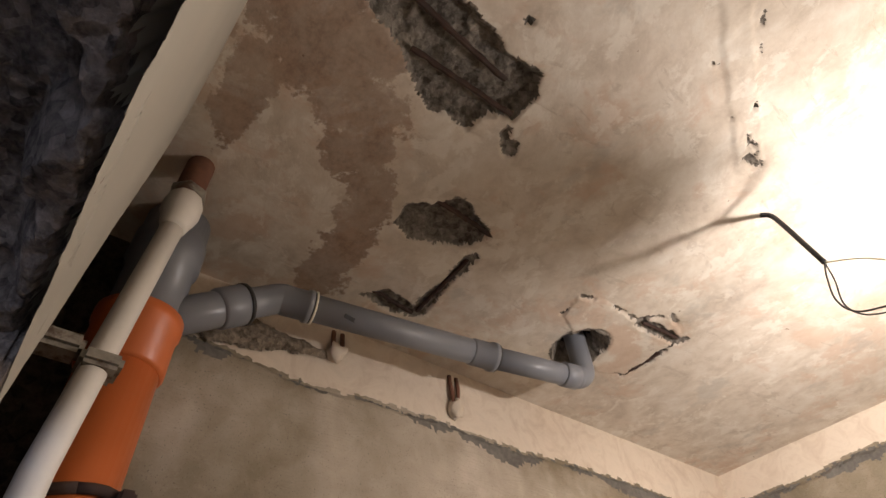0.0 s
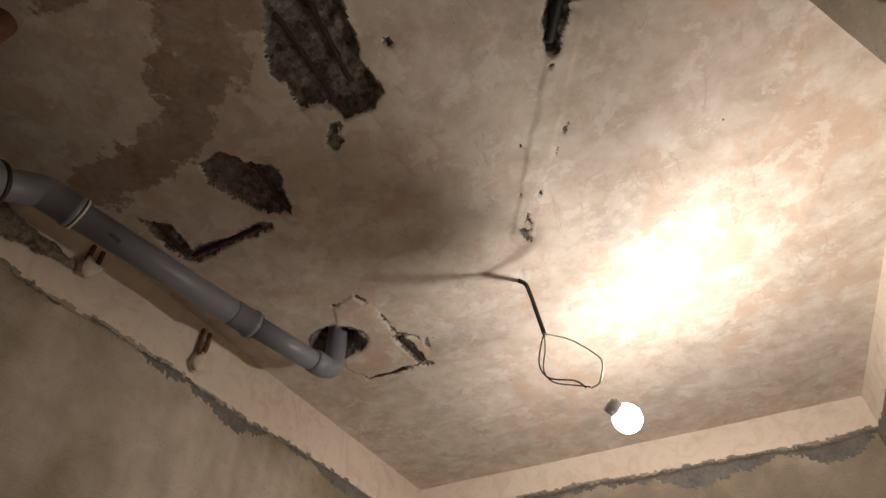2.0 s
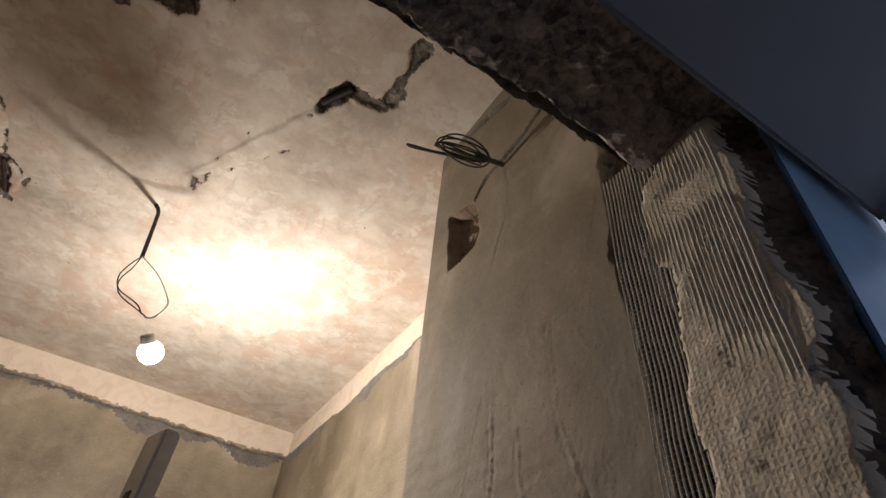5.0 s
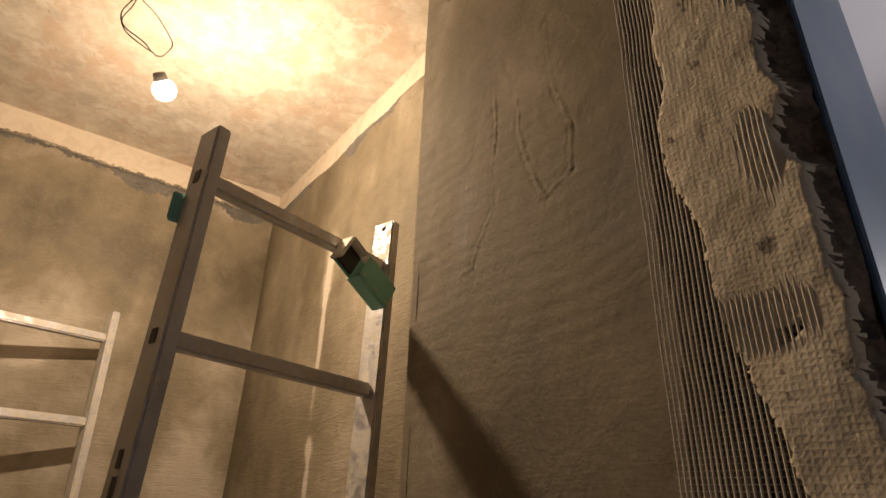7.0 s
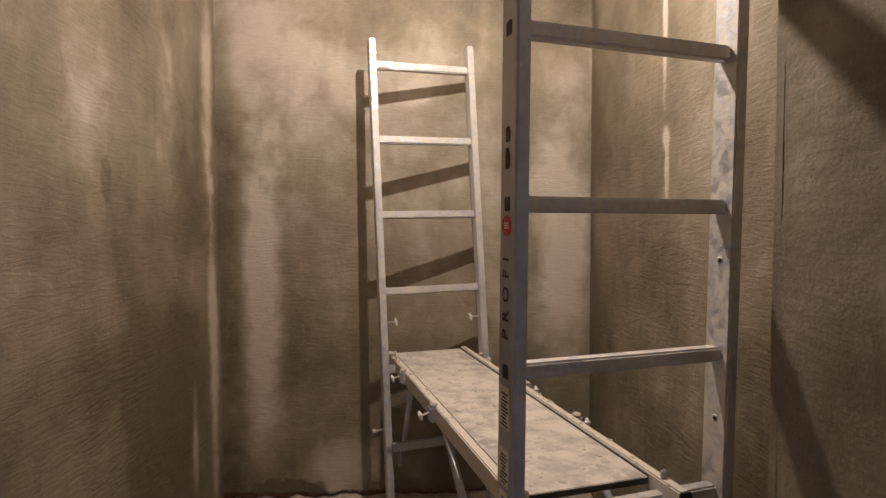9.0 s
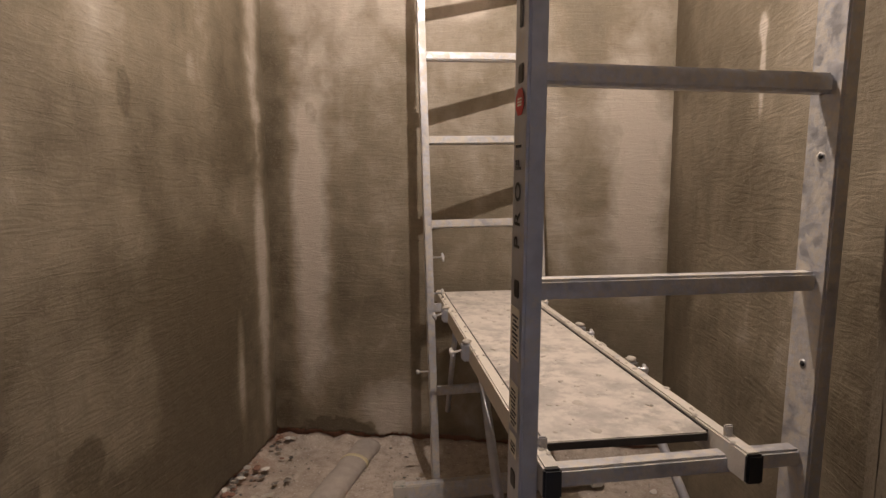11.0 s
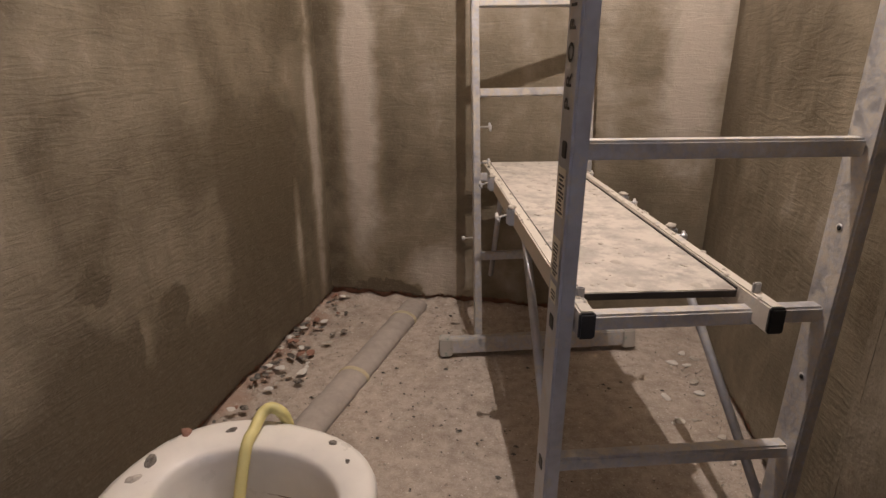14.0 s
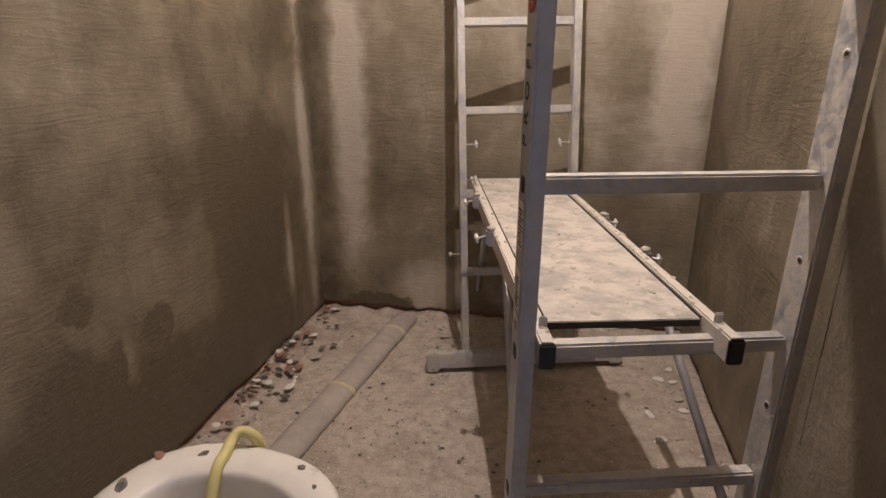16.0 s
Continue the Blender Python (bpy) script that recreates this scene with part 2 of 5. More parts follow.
def dusty_floor():
    m, n, l, p = material("dusty_concrete")
    k = Nodes(m)
    pos = k.place()
    broad, mid, fine = k.noise(pos, 4, 6, 0.6, 0.3), k.noise(pos, 26, 8, 0.7), k.noise(pos, 170, 5, 0.7)
    c = k.ramp(mid, (0.3, (0.29, 0.235, 0.185)), (0.5, (0.43, 0.365, 0.30)), (0.7, (0.55, 0.485, 0.41)))
    c = k.mix(k.math("MULTIPLY", k.step(broad, 0.50, 0.64), 0.55), c, (0.27, 0.215, 0.165))
    c = k.mix(k.math("MULTIPLY", k.step(fine, 0.45, 0.7), 0.5), c, (0.60, 0.54, 0.47))
    dark = k.step(k.noise(pos, 38, 5, 0.65), 0.62, 0.68)
    c = k.mix(k.math("MULTIPLY", dark, 0.55), c, (0.14, 0.11, 0.085))
    speck = k.step(k.noise(pos, 95, 3, 0.5), 0.66, 0.70)
    c = k.mix(speck, c, (0.68, 0.64, 0.57))
    near = k.put("SeparateXYZ", pos)
    brick = k.math("MULTIPLY", k.step(k.math("ADD", near.outputs[0], k.math("MULTIPLY", mid, 0.10)), P_LEFT + 0.16, P_LEFT + 0.06), k.step(broad, 0.40, 0.55))
    c = k.mix(k.math("MULTIPLY", brick, 0.6), c, (0.33, 0.20, 0.14))
    l.new(c, p.inputs["Base Color"])
    p.inputs["Roughness"].default_value = 0.92
    l.new(k.bump(fine, 0.5, 0.002, k.bump(mid, 0.6, 0.008)), p.inputs["Normal"])
    return m


def combed_coat():
    """Pale scratch coat that carries the print of the mesh bedded in it."""
    m, n, l, p = material("scratch_coat")
    k = Nodes(m)
    pos = k.place()
    mid, fine = k.noise(pos, 18, 6, 0.65), k.noise(pos, 120, 6, 0.7)
    c = k.ramp(mid, (0.3, (0.44, 0.38, 0.28)), (0.55, (0.60, 0.53, 0.41)), (0.75, (0.66, 0.60, 0.48)))
    pit = k.step(k.noise(pos, 34, 4, 0.6), 0.64, 0.70)
    c = k.mix(pit, c, (0.16, 0.13, 0.10))
    xyz = k.put("SeparateXYZ", pos)
    wob = k.math("MULTIPLY", mid, 9.0)
    rows = k.math("SINE", k.math("ADD", k.math("MULTIPLY", xyz.outputs[2], 2 * math.pi / 0.0053), wob))
    cols = k.math("SINE", k.math("ADD", k.math("MULTIPLY", xyz.outputs[1], 2 * math.pi / 0.005), wob))
    grid = k.math("MAXIMUM", rows, cols)
    c = k.mix(k.math("MULTIPLY", k.step(grid, 0.2, 0.95), 0.25), c, (0.62, 0.56, 0.46))
    l.new(c, p.inputs["Base Color"])
    p.inputs["Roughness"].default_value = 0.92
    l.new(k.bump(fine, 0.5, 0.003, k.bump(grid, 0.22, 0.0012, k.bump(mid, 0.6, 0.01))), p.inputs["Normal"])
    return m


M_CEIL = ceiling_skin()
M_OLD = old_coat()
M_CONC = aggregate("broken_concrete", (0.075, 0.062, 0.05), (0.36, 0.32, 0.27))
M_BROKEN = aggregate("brown_broken_edge", (0.03, 0.022, 0.016), (0.22, 0.15, 0.10), 70)
M_RUBBLE = aggregate("broken_masonry", (0.045, 0.035, 0.03), (0.34, 0.28, 0.24), 110)
def on_left(y, z, dy, dz, amount):
    return (P_LEFT, y, z), (0.3, dy, dz), amount


def on_back(x, z, dx, dz, amount):
    return (x, P_BACK, z), (dx, 0.3, dz), amount


def on_right(x, y, z, dy, dz, amount):
    return (x, y, z), (0.3, dy, dz), amount


# Paler upper wall stands in for light there; darker patches lie low down.
M_LEFT = wet_plaster("render_left", [on_left(1.78, 0.62, 0.045, 0.55, 0.34), on_left(1.77, 1.6, 0.05, 0.35, 0.28), on_left(1.40, 1.5, 0.07, 0.3, 0.18), on_left(0.92, 1.5, 0.16, 0.25, 0.14),
                                     on_left(1.58, 0.36, 0.025, 0.2, 0.25), on_left(0.72, 0.36, 0.03, 0.07, 0.15), on_left(0.40, 0.62, 0.10, 0.2, 0.1), on_left(0.5, 2.22, 0.8, 0.25, 0.22),
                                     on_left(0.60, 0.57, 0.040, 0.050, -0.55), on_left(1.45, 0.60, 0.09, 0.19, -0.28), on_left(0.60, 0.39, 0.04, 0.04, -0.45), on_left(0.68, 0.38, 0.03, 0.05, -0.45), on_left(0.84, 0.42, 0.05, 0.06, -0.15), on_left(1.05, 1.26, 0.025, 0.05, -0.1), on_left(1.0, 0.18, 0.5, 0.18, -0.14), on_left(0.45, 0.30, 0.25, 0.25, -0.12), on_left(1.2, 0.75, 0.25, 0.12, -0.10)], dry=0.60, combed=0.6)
# Corner strip and upper band put shade into the colour; also darker low down.
M_BACK = wet_plaster("render_back", [on_back(-0.60, 0.9, 0.06, 0.55, 0.28), on_back(-0.5, 1.85, 0.28, 0.3, 0.16), on_back(0.62, 1.15, 0.10, 0.5, 0.22), on_back(-0.32, 0.15, 0.11, 0.14, 0.22), on_back(0.03, 1.68, 0.06, 0.04, 0.2),
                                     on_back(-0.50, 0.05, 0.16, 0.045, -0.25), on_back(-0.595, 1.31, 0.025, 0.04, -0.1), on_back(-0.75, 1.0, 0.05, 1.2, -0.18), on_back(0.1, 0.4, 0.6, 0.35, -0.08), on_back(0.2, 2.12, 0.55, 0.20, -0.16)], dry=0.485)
# The last spot paints corner shade, a darker strip up the whole wall.
M_RIGHT = wet_plaster("render_right", [on_right(P_RIGHT, 1.17, 1.95, 0.03, 0.12, 0.3), on_right(P_RIGHT, 1.17, 1.74, 0.014, 0.2, 0.35), on_right(P_RIGHT, 1.159, 1.40, 0.02, 0.03, 0.4), on_right(P_RIGHT, 1.15, 1.29, 0.012, 0.07, 0.35),
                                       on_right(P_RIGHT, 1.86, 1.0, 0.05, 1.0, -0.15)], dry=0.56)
M_PIER = wet_plaster("render_pier", [on_right(PIER_X, 0.0, 2.3, 0.5, 0.2, 0.06), on_right(PIER_X, 0.24, 1.2, 0.05, 1.0, 0.08)], (4, 4, 1.6), 0.555, 0.12)
M_FLOOR = dusty_floor()
M_BLUE = simple("blue_wall_paint", (0.16, 0.25, 0.35), 0.45, 0, 0.2, 14, 0.2)
M_WHITEWALL = simple("white_wall_paint", (0.56, 0.56, 0.60), 0.7, 0, 0.06, 8, 0.1)
M_ALU = simple("dusty_aluminium", (0.56, 0.56, 0.58), 0.40, 0.6, 0.35, 75, 0.4, (0.58, 0.53, 0.45), 0.5)
M_ALU_DARK = simple("worn_aluminium", (0.52, 0.53, 0.56), 0.40, 0.6, 0.25, 50, 0.15, (0.58, 0.54, 0.47), 0.42)
M_BLACK = simple("black_plastic", (0.02, 0.02, 0.02), 0.5, 0, 0.2, 40, 0.1)
M_BOARD = simple("splashed_deck_board", (0.47, 0.43, 0.38), 0.9, 0, 0.5, 26, 1.0, (0.60, 0.55, 0.48), 0.5)
M_ORANGE = simple("orange_sewer_plastic", (0.56, 0.14, 0.035), 0.42, 0, 0.12, 20, 0.05)
M_GREY = simple("grey_drain_plastic", (0.20, 0.21, 0.235), 0.38, 0, 0.12, 18, 0.05)
M_WHITEPIPE = simple("white_pipe_paint", (0.70, 0.66, 0.60), 0.5, 0, 0.12, 30, 0.1, (0.20, 0.14, 0.10), 0.28)
M_RUST = simple("rusted_iron", (0.055, 0.03, 0.022), 0.85, 0.1, 0.6, 60, 0.6)
M_CERAMIC = simple("dusty_white_ceramic", (0.76, 0.72, 0.65), 0.35, 0, 0.1, 22, 0.05, (0.50, 0.44, 0.36), 0.27)
M_HOSE = simple("yellow_hose", (0.66, 0.58, 0.24), 0.55, 0, 0.12, 40, 0.1)
M_CABLE = simple("black_cable_sheath", (0.015, 0.015, 0.016), 0.55, 0, 0.2, 60, 0.1)
M_WIRE_W = simple("white_wire", (0.84, 0.80, 0.66), 0.5, 0, 0.1, 60, 0.05)
M_WIRE_K = simple("dark_wire", (0.06, 0.055, 0.05), 0.5, 0, 0.2, 60, 0.05)
M_DEBRIS = simple("plaster_crumbs", (0.50, 0.45, 0.38), 0.9, 0, 0.35, 60, 0.4)

# Inside of the ceiling hole, its deep shade put into the colour.
M_BLACKHOLE = simple("shaded_hole", (0.022, 0.018, 0.015), 0.9, 0, 0.5, 40, 0.6)
M_GREYCOAT = simple("grey_base_coat", (0.15, 0.138, 0.122), 0.92, 0, 0.5, 90, 1.0)
M_CLAY = simple("ribbed_clay_brick", (0.27, 0.20, 0.145), 0.9, 0, 0.3, 60, 0.5)
M_SCRATCH = combed_coat()
M_WHITECHIP = simple("white_plaster", (0.70, 0.67, 0.61), 0.9, 0, 0.15, 40, 0.3)
M_BRACKET = simple("paint_crusted_iron", (0.30, 0.27, 0.22), 0.8, 0, 0.4, 60, 0.5, (0.10, 0.06, 0.04), 0.45)
M_RUSTRED = simple("red_rust", (0.17, 0.075, 0.045), 0.9, 0, 0.5, 60, 0.5)
M_STAIN = simple("dirty_water", (0.42, 0.36, 0.28), 0.12, 0, 0.25, 14, 0.02)
# Masonry coloured near black: the shade of the unlit chase is painted in.
M_CHASE_SHADE = aggregate("shaded_masonry", (0.02, 0.016, 0.012), (0.13, 0.10, 0.075), 60)
M_DARKEDGE = simple("dark_board_edge", (0.05, 0.042, 0.035), 0.9, 0, 0.4, 60, 0.5)
M_RAIL = simple("plaster_crusted_rail", (0.50, 0.49, 0.48), 0.5, 0.5, 0.25, 45, 0.6, (0.60, 0.55, 0.47), 0.64)
M_MESH = simple("glass_fibre_thread", (0.60, 0.55, 0.46), 0.7, 0, 0.15, 40, 0.0)
M_RED = simple("red_sticker", (0.62, 0.05, 0.04), 0.5, 0, 0.1, 40, 0.0)
M_BRICK = simple("red_brick_rubble", (0.30, 0.16, 0.11), 0.9, 0, 0.4, 50, 0.6)
M_TAPE = simple("yellow_tape", (0.62, 0.54, 0.34), 0.6, 0, 0.15, 40, 0.05)
M_FABRIC = simple("dusty_wrapped_mesh", (0.43, 0.38, 0.33), 0.9, 0, 0.25, 40, 0.4)
M_TURQ = simple("turquoise_plastic", (0.18, 0.46, 0.38), 0.45, 0, 0.15, 30, 0.1, (0.70, 0.70, 0.65), 0.30)
M_PALE = simple("pale_smooth_render", (0.36, 0.335, 0.28), 0.75, 0, 0.15, 12, 0.2)
# Near-black colour carries the shade overhead in the hallway.
M_LOFT = simple("loft_in_shade", (0.06, 0.065, 0.08), 0.7, 0, 0.2, 12, 0.2)
M_HOLDER = simple("grey_holder_plastic", (0.014, 0.013, 0.012), 0.5, 0, 0.1, 40, 0.05)
M_LEDBASE = simple("white_bulb_plastic", (0.75, 0.74, 0.72), 0.4, 0, 0.05, 40, 0.02)
M_GREEN = simple("dusty_green_plastic", (0.10, 0.22, 0.16), 0.6, 0, 0.25, 40, 0.1, (0.50, 0.47, 0.42), 0.62)

def milky(name, clear, strength):
    """Milky bulb shell: passes a share of the light of the core behind it and glows."""
    m, n, l, p = material(name)
    n.remove(p)
    k = Nodes(m)
    through_it, shine = k.put("BsdfTransparent"), k.put("Emission")
    through_it.inputs[0].default_value = (clear, clear, clear, 1)
    shine.inputs[0].default_value, shine.inputs[1].default_value = (1.0, 0.90, 0.80, 1), strength
    both = n.new("ShaderNodeAddShader")
    l.new(through_it.outputs[0], both.inputs[0])
    l.new(shine.outputs[0], both.inputs[1])
    l.new(both.outputs[0], n["Material Output"].inputs["Surface"])
    return m


M_DOME = milky("milky_bulb_dome", 0.95, 16)
M_WAIST = milky("milky_bulb_waist", 0.28, 14)
M_SHOULDER = milky("milky_bulb_shoulder", 0.26, 10)


# ---- mesh helpers ----
def part(name, bm, mat, parent=None, label="", smooth=False):
    mesh = bpy.data.meshes.new(name)
    bm.normal_update()
    bm.to_mesh(mesh)
    bm.free()
    mesh.materials.append(mat)
    if smooth:
        mesh.polygons.foreach_set("use_smooth", [True] * len(mesh.polygons))
    ob = new(name, mesh)
    ob.parent = parent
    if label:
        tagged(ob, label)
    return ob


def empty(name, m=None):
    ob = new(name)
    ob.empty_display_size = 0.05
    if m is not None:
        ob.matrix_world = m
    return ob


def box(lo, hi, bevel=0.0, bm=None, segments=2):
    own = bm is None
    b = bmesh.new()
    made = bmesh.ops.create_cube(b, size=1.0)["verts"]
    for v in made:
        v.co = Vector([lo[i] + (v.co[i] + 0.5) * (hi[i] - lo[i]) for i in range(3)])
    if bevel:
        bmesh.ops.bevel(b, geom=b.edges[:], offset=bevel, segments=segments, affect="EDGES")
    if own:
        return b
    mesh = bpy.data.meshes.new("tmp")
    b.to_mesh(mesh)
    b.free()
    bm.from_mesh(mesh)
    bpy.data.meshes.remove(mesh)
    return bm


def tube(path, radius, sides=12, bm=None, caps=True):
    """A round tube along points; radius a number or one for each point."""
    bm = bm or bmesh.new()
    pts = [Vector(q) for q in path]
    radii = radius if isinstance(radius, (list, tuple)) else [radius] * len(pts)
    normal = None
    rings = []
    for i, q in enumerate(pts):
        d = (pts[min(i + 1, len(pts) - 1)] - pts[max(i - 1, 0)]).normalized()
        if normal is None:
            normal = d.orthogonal().normalized()
        normal = (normal - d * normal.dot(d)).normalized()
        side = d.cross(normal)
        rings.append([bm.verts.new(q + radii[i] * (normal * math.cos(2 * math.pi * j / sides) + side * math.sin(2 * math.pi * j / sides))) for j in range(sides)])
    for a, b in zip(rings, rings[1:]):
        for j in range(sides):
            bm.faces.new((a[j], a[(j + 1) % sides], b[(j + 1) % sides], b[j]))
    if caps:
        bm.faces.new(rings[0][::-1])
        bm.faces.new(rings[-1])
    return bm


def smooth_path(points, steps=8):
    """A Catmull-Rom curve through points."""
    p = [Vector(q) for q in points]
    p = [p[0] * 2 - p[1]] + p + [p[-1] * 2 - p[-2]]
    out = []
    for i in range(1, len(p) - 2):
        for s in range(steps):
            t = s / steps
            out.append(0.5 * (2 * p[i] + (p[i + 1] - p[i - 1]) * t + (2 * p[i - 1] - 5 * p[i] + 4 * p[i + 1] - p[i + 2]) * t * t + (3 * p[i] - p[i - 1] - 3 * p[i + 1] + p[i + 2]) * t ** 3))
    return out + [p[-2]]


def lathe(profile, at, axis, sides=32, caps=True):
    """A turned body: profile rows of (distance along the axis, radius)."""
    at, axis = Vector(at), Vector(axis).normalized()
    return tube([at + axis * d for d, r in profile], [max(r, 1e-4) for d, r in profile], sides, None, caps)

# ==== structure ====
def ceiling_shape(u, v):
    x, y = u + X_LEFT, v - 0.16
    rag = 0.016 * fbm(x, y, 0.07, 3, 3) + 0.0075 * fbm(x, y, 0.02, 3, 13)
    height = 0.002 * fbm(x, y, 0.3, 3, 5)
    index = np.zeros(x.shape, int)

    def chip(d, depth, rough):
        nonlocal height, index
        d = d + rag
        hole = d > 0
        height = np.where(hole, height - np.minimum(d * 1.6, depth) + rough * fbm(x, y, 0.03, 4, 9), height)
        index = np.where(hole, 1, index)
    chip(inside(x, y, [(-0.183, 0.085), (-0.236, 0.17), (-0.230, 0.247), (-0.182, 0.270), (-0.172, 0.300), (-0.119, 0.300), (-0.084, 0.277), (-0.094, 0.211), (-0.064, 0.134), (-0.075, 0.05), (-0.115, -0.03), (-0.16, 0.0)]), 0.022, 0.010)
    chip(inside(x, y, [(-0.470, 0.264), (-0.417, 0.252), (-0.394, 0.298), (-0.352, 0.330), (-0.380, 0.436), (-0.449, 0.411), (-0.466, 0.345), (-0.486, 0.306)]), 0.018, 0.008)
    chip(inside(x, y, [(-0.682, 0.319), (-0.632, 0.36), (-0.655, 0.45), (-0.69, 0.40)]), 0.008, 0.006)
    chip(0.016 - along(x, y, (-0.665, 0.456), (-0.465, 0.448)), 0.008, 0.004)
    chip(0.013 - along(x, y, (-0.222, 0.337), (-0.200, 0.308)), 0.006, 0.003)
    chip(0.014 - along(x, y, (-0.398, 0.928), (-0.385, 1.075)), 0.008, 0.004)
    chip(0.008 - along(x, y, (-0.567, 1.069), (-0.443, 1.076)), 0.008, 0.003)
    chip(0.012 - along(x, y, (0.204, 0.325), (0.236, 0.252)), 0.02, 0.006)
    chip(0.009 - along(x, y, (0.245, 0.257), (0.31, 0.252)), 0.008, 0.004)
    chip(0.015 - along(x, y, (0.322, 0.225), (0.318, 0.09)), 0.010, 0.005)
    chip(0.007 - along(x, y, (0.025, 0.70), (0.03, 0.735)), 0.005, 0.002)
    chip(0.006 - along(x, y, (-0.033, 0.205), (-0.031, 0.212)), 0.008, 0.001)
    # small flakes gone along the filled chase and round the pipe's patch
    broken = fbm(x, y, 0.022, 3, 15)
    for a, b, w in (((0.043, 0.642), (0.101, 0.478), 0.004), ((0.101, 0.478), (0.200, 0.340), 0.004), ((0.07, 0.66), (0.208, 0.448), 0.003), ((0.208, 0.448), (0.245, 0.36), 0.003), ((0.018, 0.735), (0.035, 0.690), 0.012), ((0.042, 0.70), (0.05, 0.665), 0.006)):
        chip(np.where(broken > 0.34, w - along(x, y, a, b), -0.05) - 0.3 * rag, 0.004, 0.002)
    patch = [(-0.477, 0.739), (-0.413, 0.727), (-0.390, 0.795), (-0.397, 0.912), (-0.336, 0.971), (-0.377, 1.073), (-0.447, 1.070), (-0.565, 1.069), (-0.594, 0.994)]
    for a, b in zip(patch, patch[1:]):
        chip(np.where(fbm(x, y, 0.03, 3, 16) > -0.05, 0.0045 - along(x, y, a, b), -0.05) - 0.4 * rag, 0.004, 0.002)
    hole = 0.070 + 0.7 * rag - np.hypot((x + 0.553) / 1.15, y - 0.876)
    height = np.where(hole > 0, -np.minimum(hole * 2.4, 0.09) + 0.018 * fbm(x, y, 0.03, 3, 4), height)
    index = np.where(hole > 0.022, 2, np.where(hole > -0.004, 1, index))
    height = height + 0.003 * (inside(x, y, patch) > 0) * (hole < -0.006) * (index == 0)
    # filled chase of the old cable run, and a skimmed seam across the room
    chase = along(x, y, (0.02, 0.72), (0.24, 0.30))
    height += 0.0035 * np.clip((0.026 - chase + 0.006 * fbm(x, y, 0.03, 3, 17)) / 0.006, 0, 1) * (1 + 0.8 * fbm(x, y, 0.035, 3, 8)) * (index == 0)
    height += 0.0016 * np.exp(-(along(x, y, (-0.70, 0.66), (-0.12, 0.82)) / 0.012) ** 2)
    height += 0.0012 * fbm(x, y, 0.06, 3, 18) * (index == 0)
    return height, index, np.ones(x.shape, bool)


ceiling = tagged(sheet("ceiling", (X_LEFT, -0.16 + 2.08, CEIL), (1, 0, 0), (0, -1, 0), 1.56, 2.08, 0.0038,
                       lambda u, v: ceiling_shape(u, 2.08 - v), [M_CEIL, M_CONC, M_BLACKHOLE], (1, 2)),
                 "stained concrete ceiling with broken patches and bare steel", "ceiling", kind="structure")
for a, b in (((-0.17, 0.09), (-0.165, 0.29)), ((-0.10, -0.02), (-0.125, 0.24)), ((-0.38, 0.30), (-0.39, 0.45)),
             ((-0.655, 0.33), (-0.67, 0.45)), ((-0.66, 0.455), (-0.47, 0.447)), ((-0.565, 1.07), (-0.45, 1.075)), ((-0.395, 0.935), (-0.385, 1.06))):
    n = 14
    pts = [(a[0] + (b[0] - a[0]) * i / n + 0.002 * noise.noise((i * 0.6, a[0] * 9, 0)), a[1] + (b[1] - a[1]) * i / n, CEIL + 0.004 + 0.002 * noise.noise((i * 0.7, 3, a[1] * 7))) for i in range(n + 1)]
    part("reinforcing_bar", tube(pts, [0.0045 + 0.0012 * (i % 2) for i in range(n + 1)], 8), M_RUST, ceiling, "rusted reinforcing bar")

slab = part("ceiling_slab", box((X_LEFT - 0.3, DOOR_OUT - 0.0, CEIL + 0.12), (X_RIGHT + 0.4, Y_BACK + 0.2, CEIL + 0.3)), M_CONC)
tagged(slab, "concrete slab above the plastered ceiling", "slab", kind="structure")

def floor_shape(u, v):
    x, y = u - 1.3, v - 1.6
    h = 0.004 * fbm(x, y, 0.25, 4, 2) + 0.0025 * fbm(x, y, 0.03, 3, 6)
    edge = np.clip(1 - (x - P_LEFT) / 0.10, 0, 1) * (x > P_LEFT - 0.1) + np.clip(1 - (P_BACK - y) / 0.07, 0, 1)
    h = h + np.clip(edge, 0, 1) * (0.022 + 0.018 * fbm(x, y, 0.06, 4, 11))
    return h, np.zeros(x.shape, int), np.ones(x.shape, bool)


floor = tagged(sheet("floor", (-1.3, -1.6, 0), (1, 0, 0), (0, 1, 0), 2.6, 3.6, 0.012, floor_shape, [M_FLOOR]),
               "bare concrete floor under dust and plaster crumbs", "floor", kind="structure")

walls = [("wall_left", (X_LEFT - 0.15, DOOR_OUT, 0), (X_LEFT, Y_BACK + 0.15, CEIL + 0.12), M_OLD, "old masonry wall under fresh cement render"),
         ("wall_back", (X_LEFT, Y_BACK, 0), (X_RIGHT, Y_BACK + 0.15, CEIL + 0.12), M_OLD, "old masonry wall behind the scaffold"),
         ("wall_right", (X_RIGHT, PIER_Y, 0), (X_RIGHT + 0.15, Y_BACK + 0.15, CEIL + 0.12), M_OLD, "old masonry wall beside the pier")]
for name, lo, hi, mat, label in walls:
    tagged(part(name, box(lo, hi), mat), label, "wall", kind="structure")


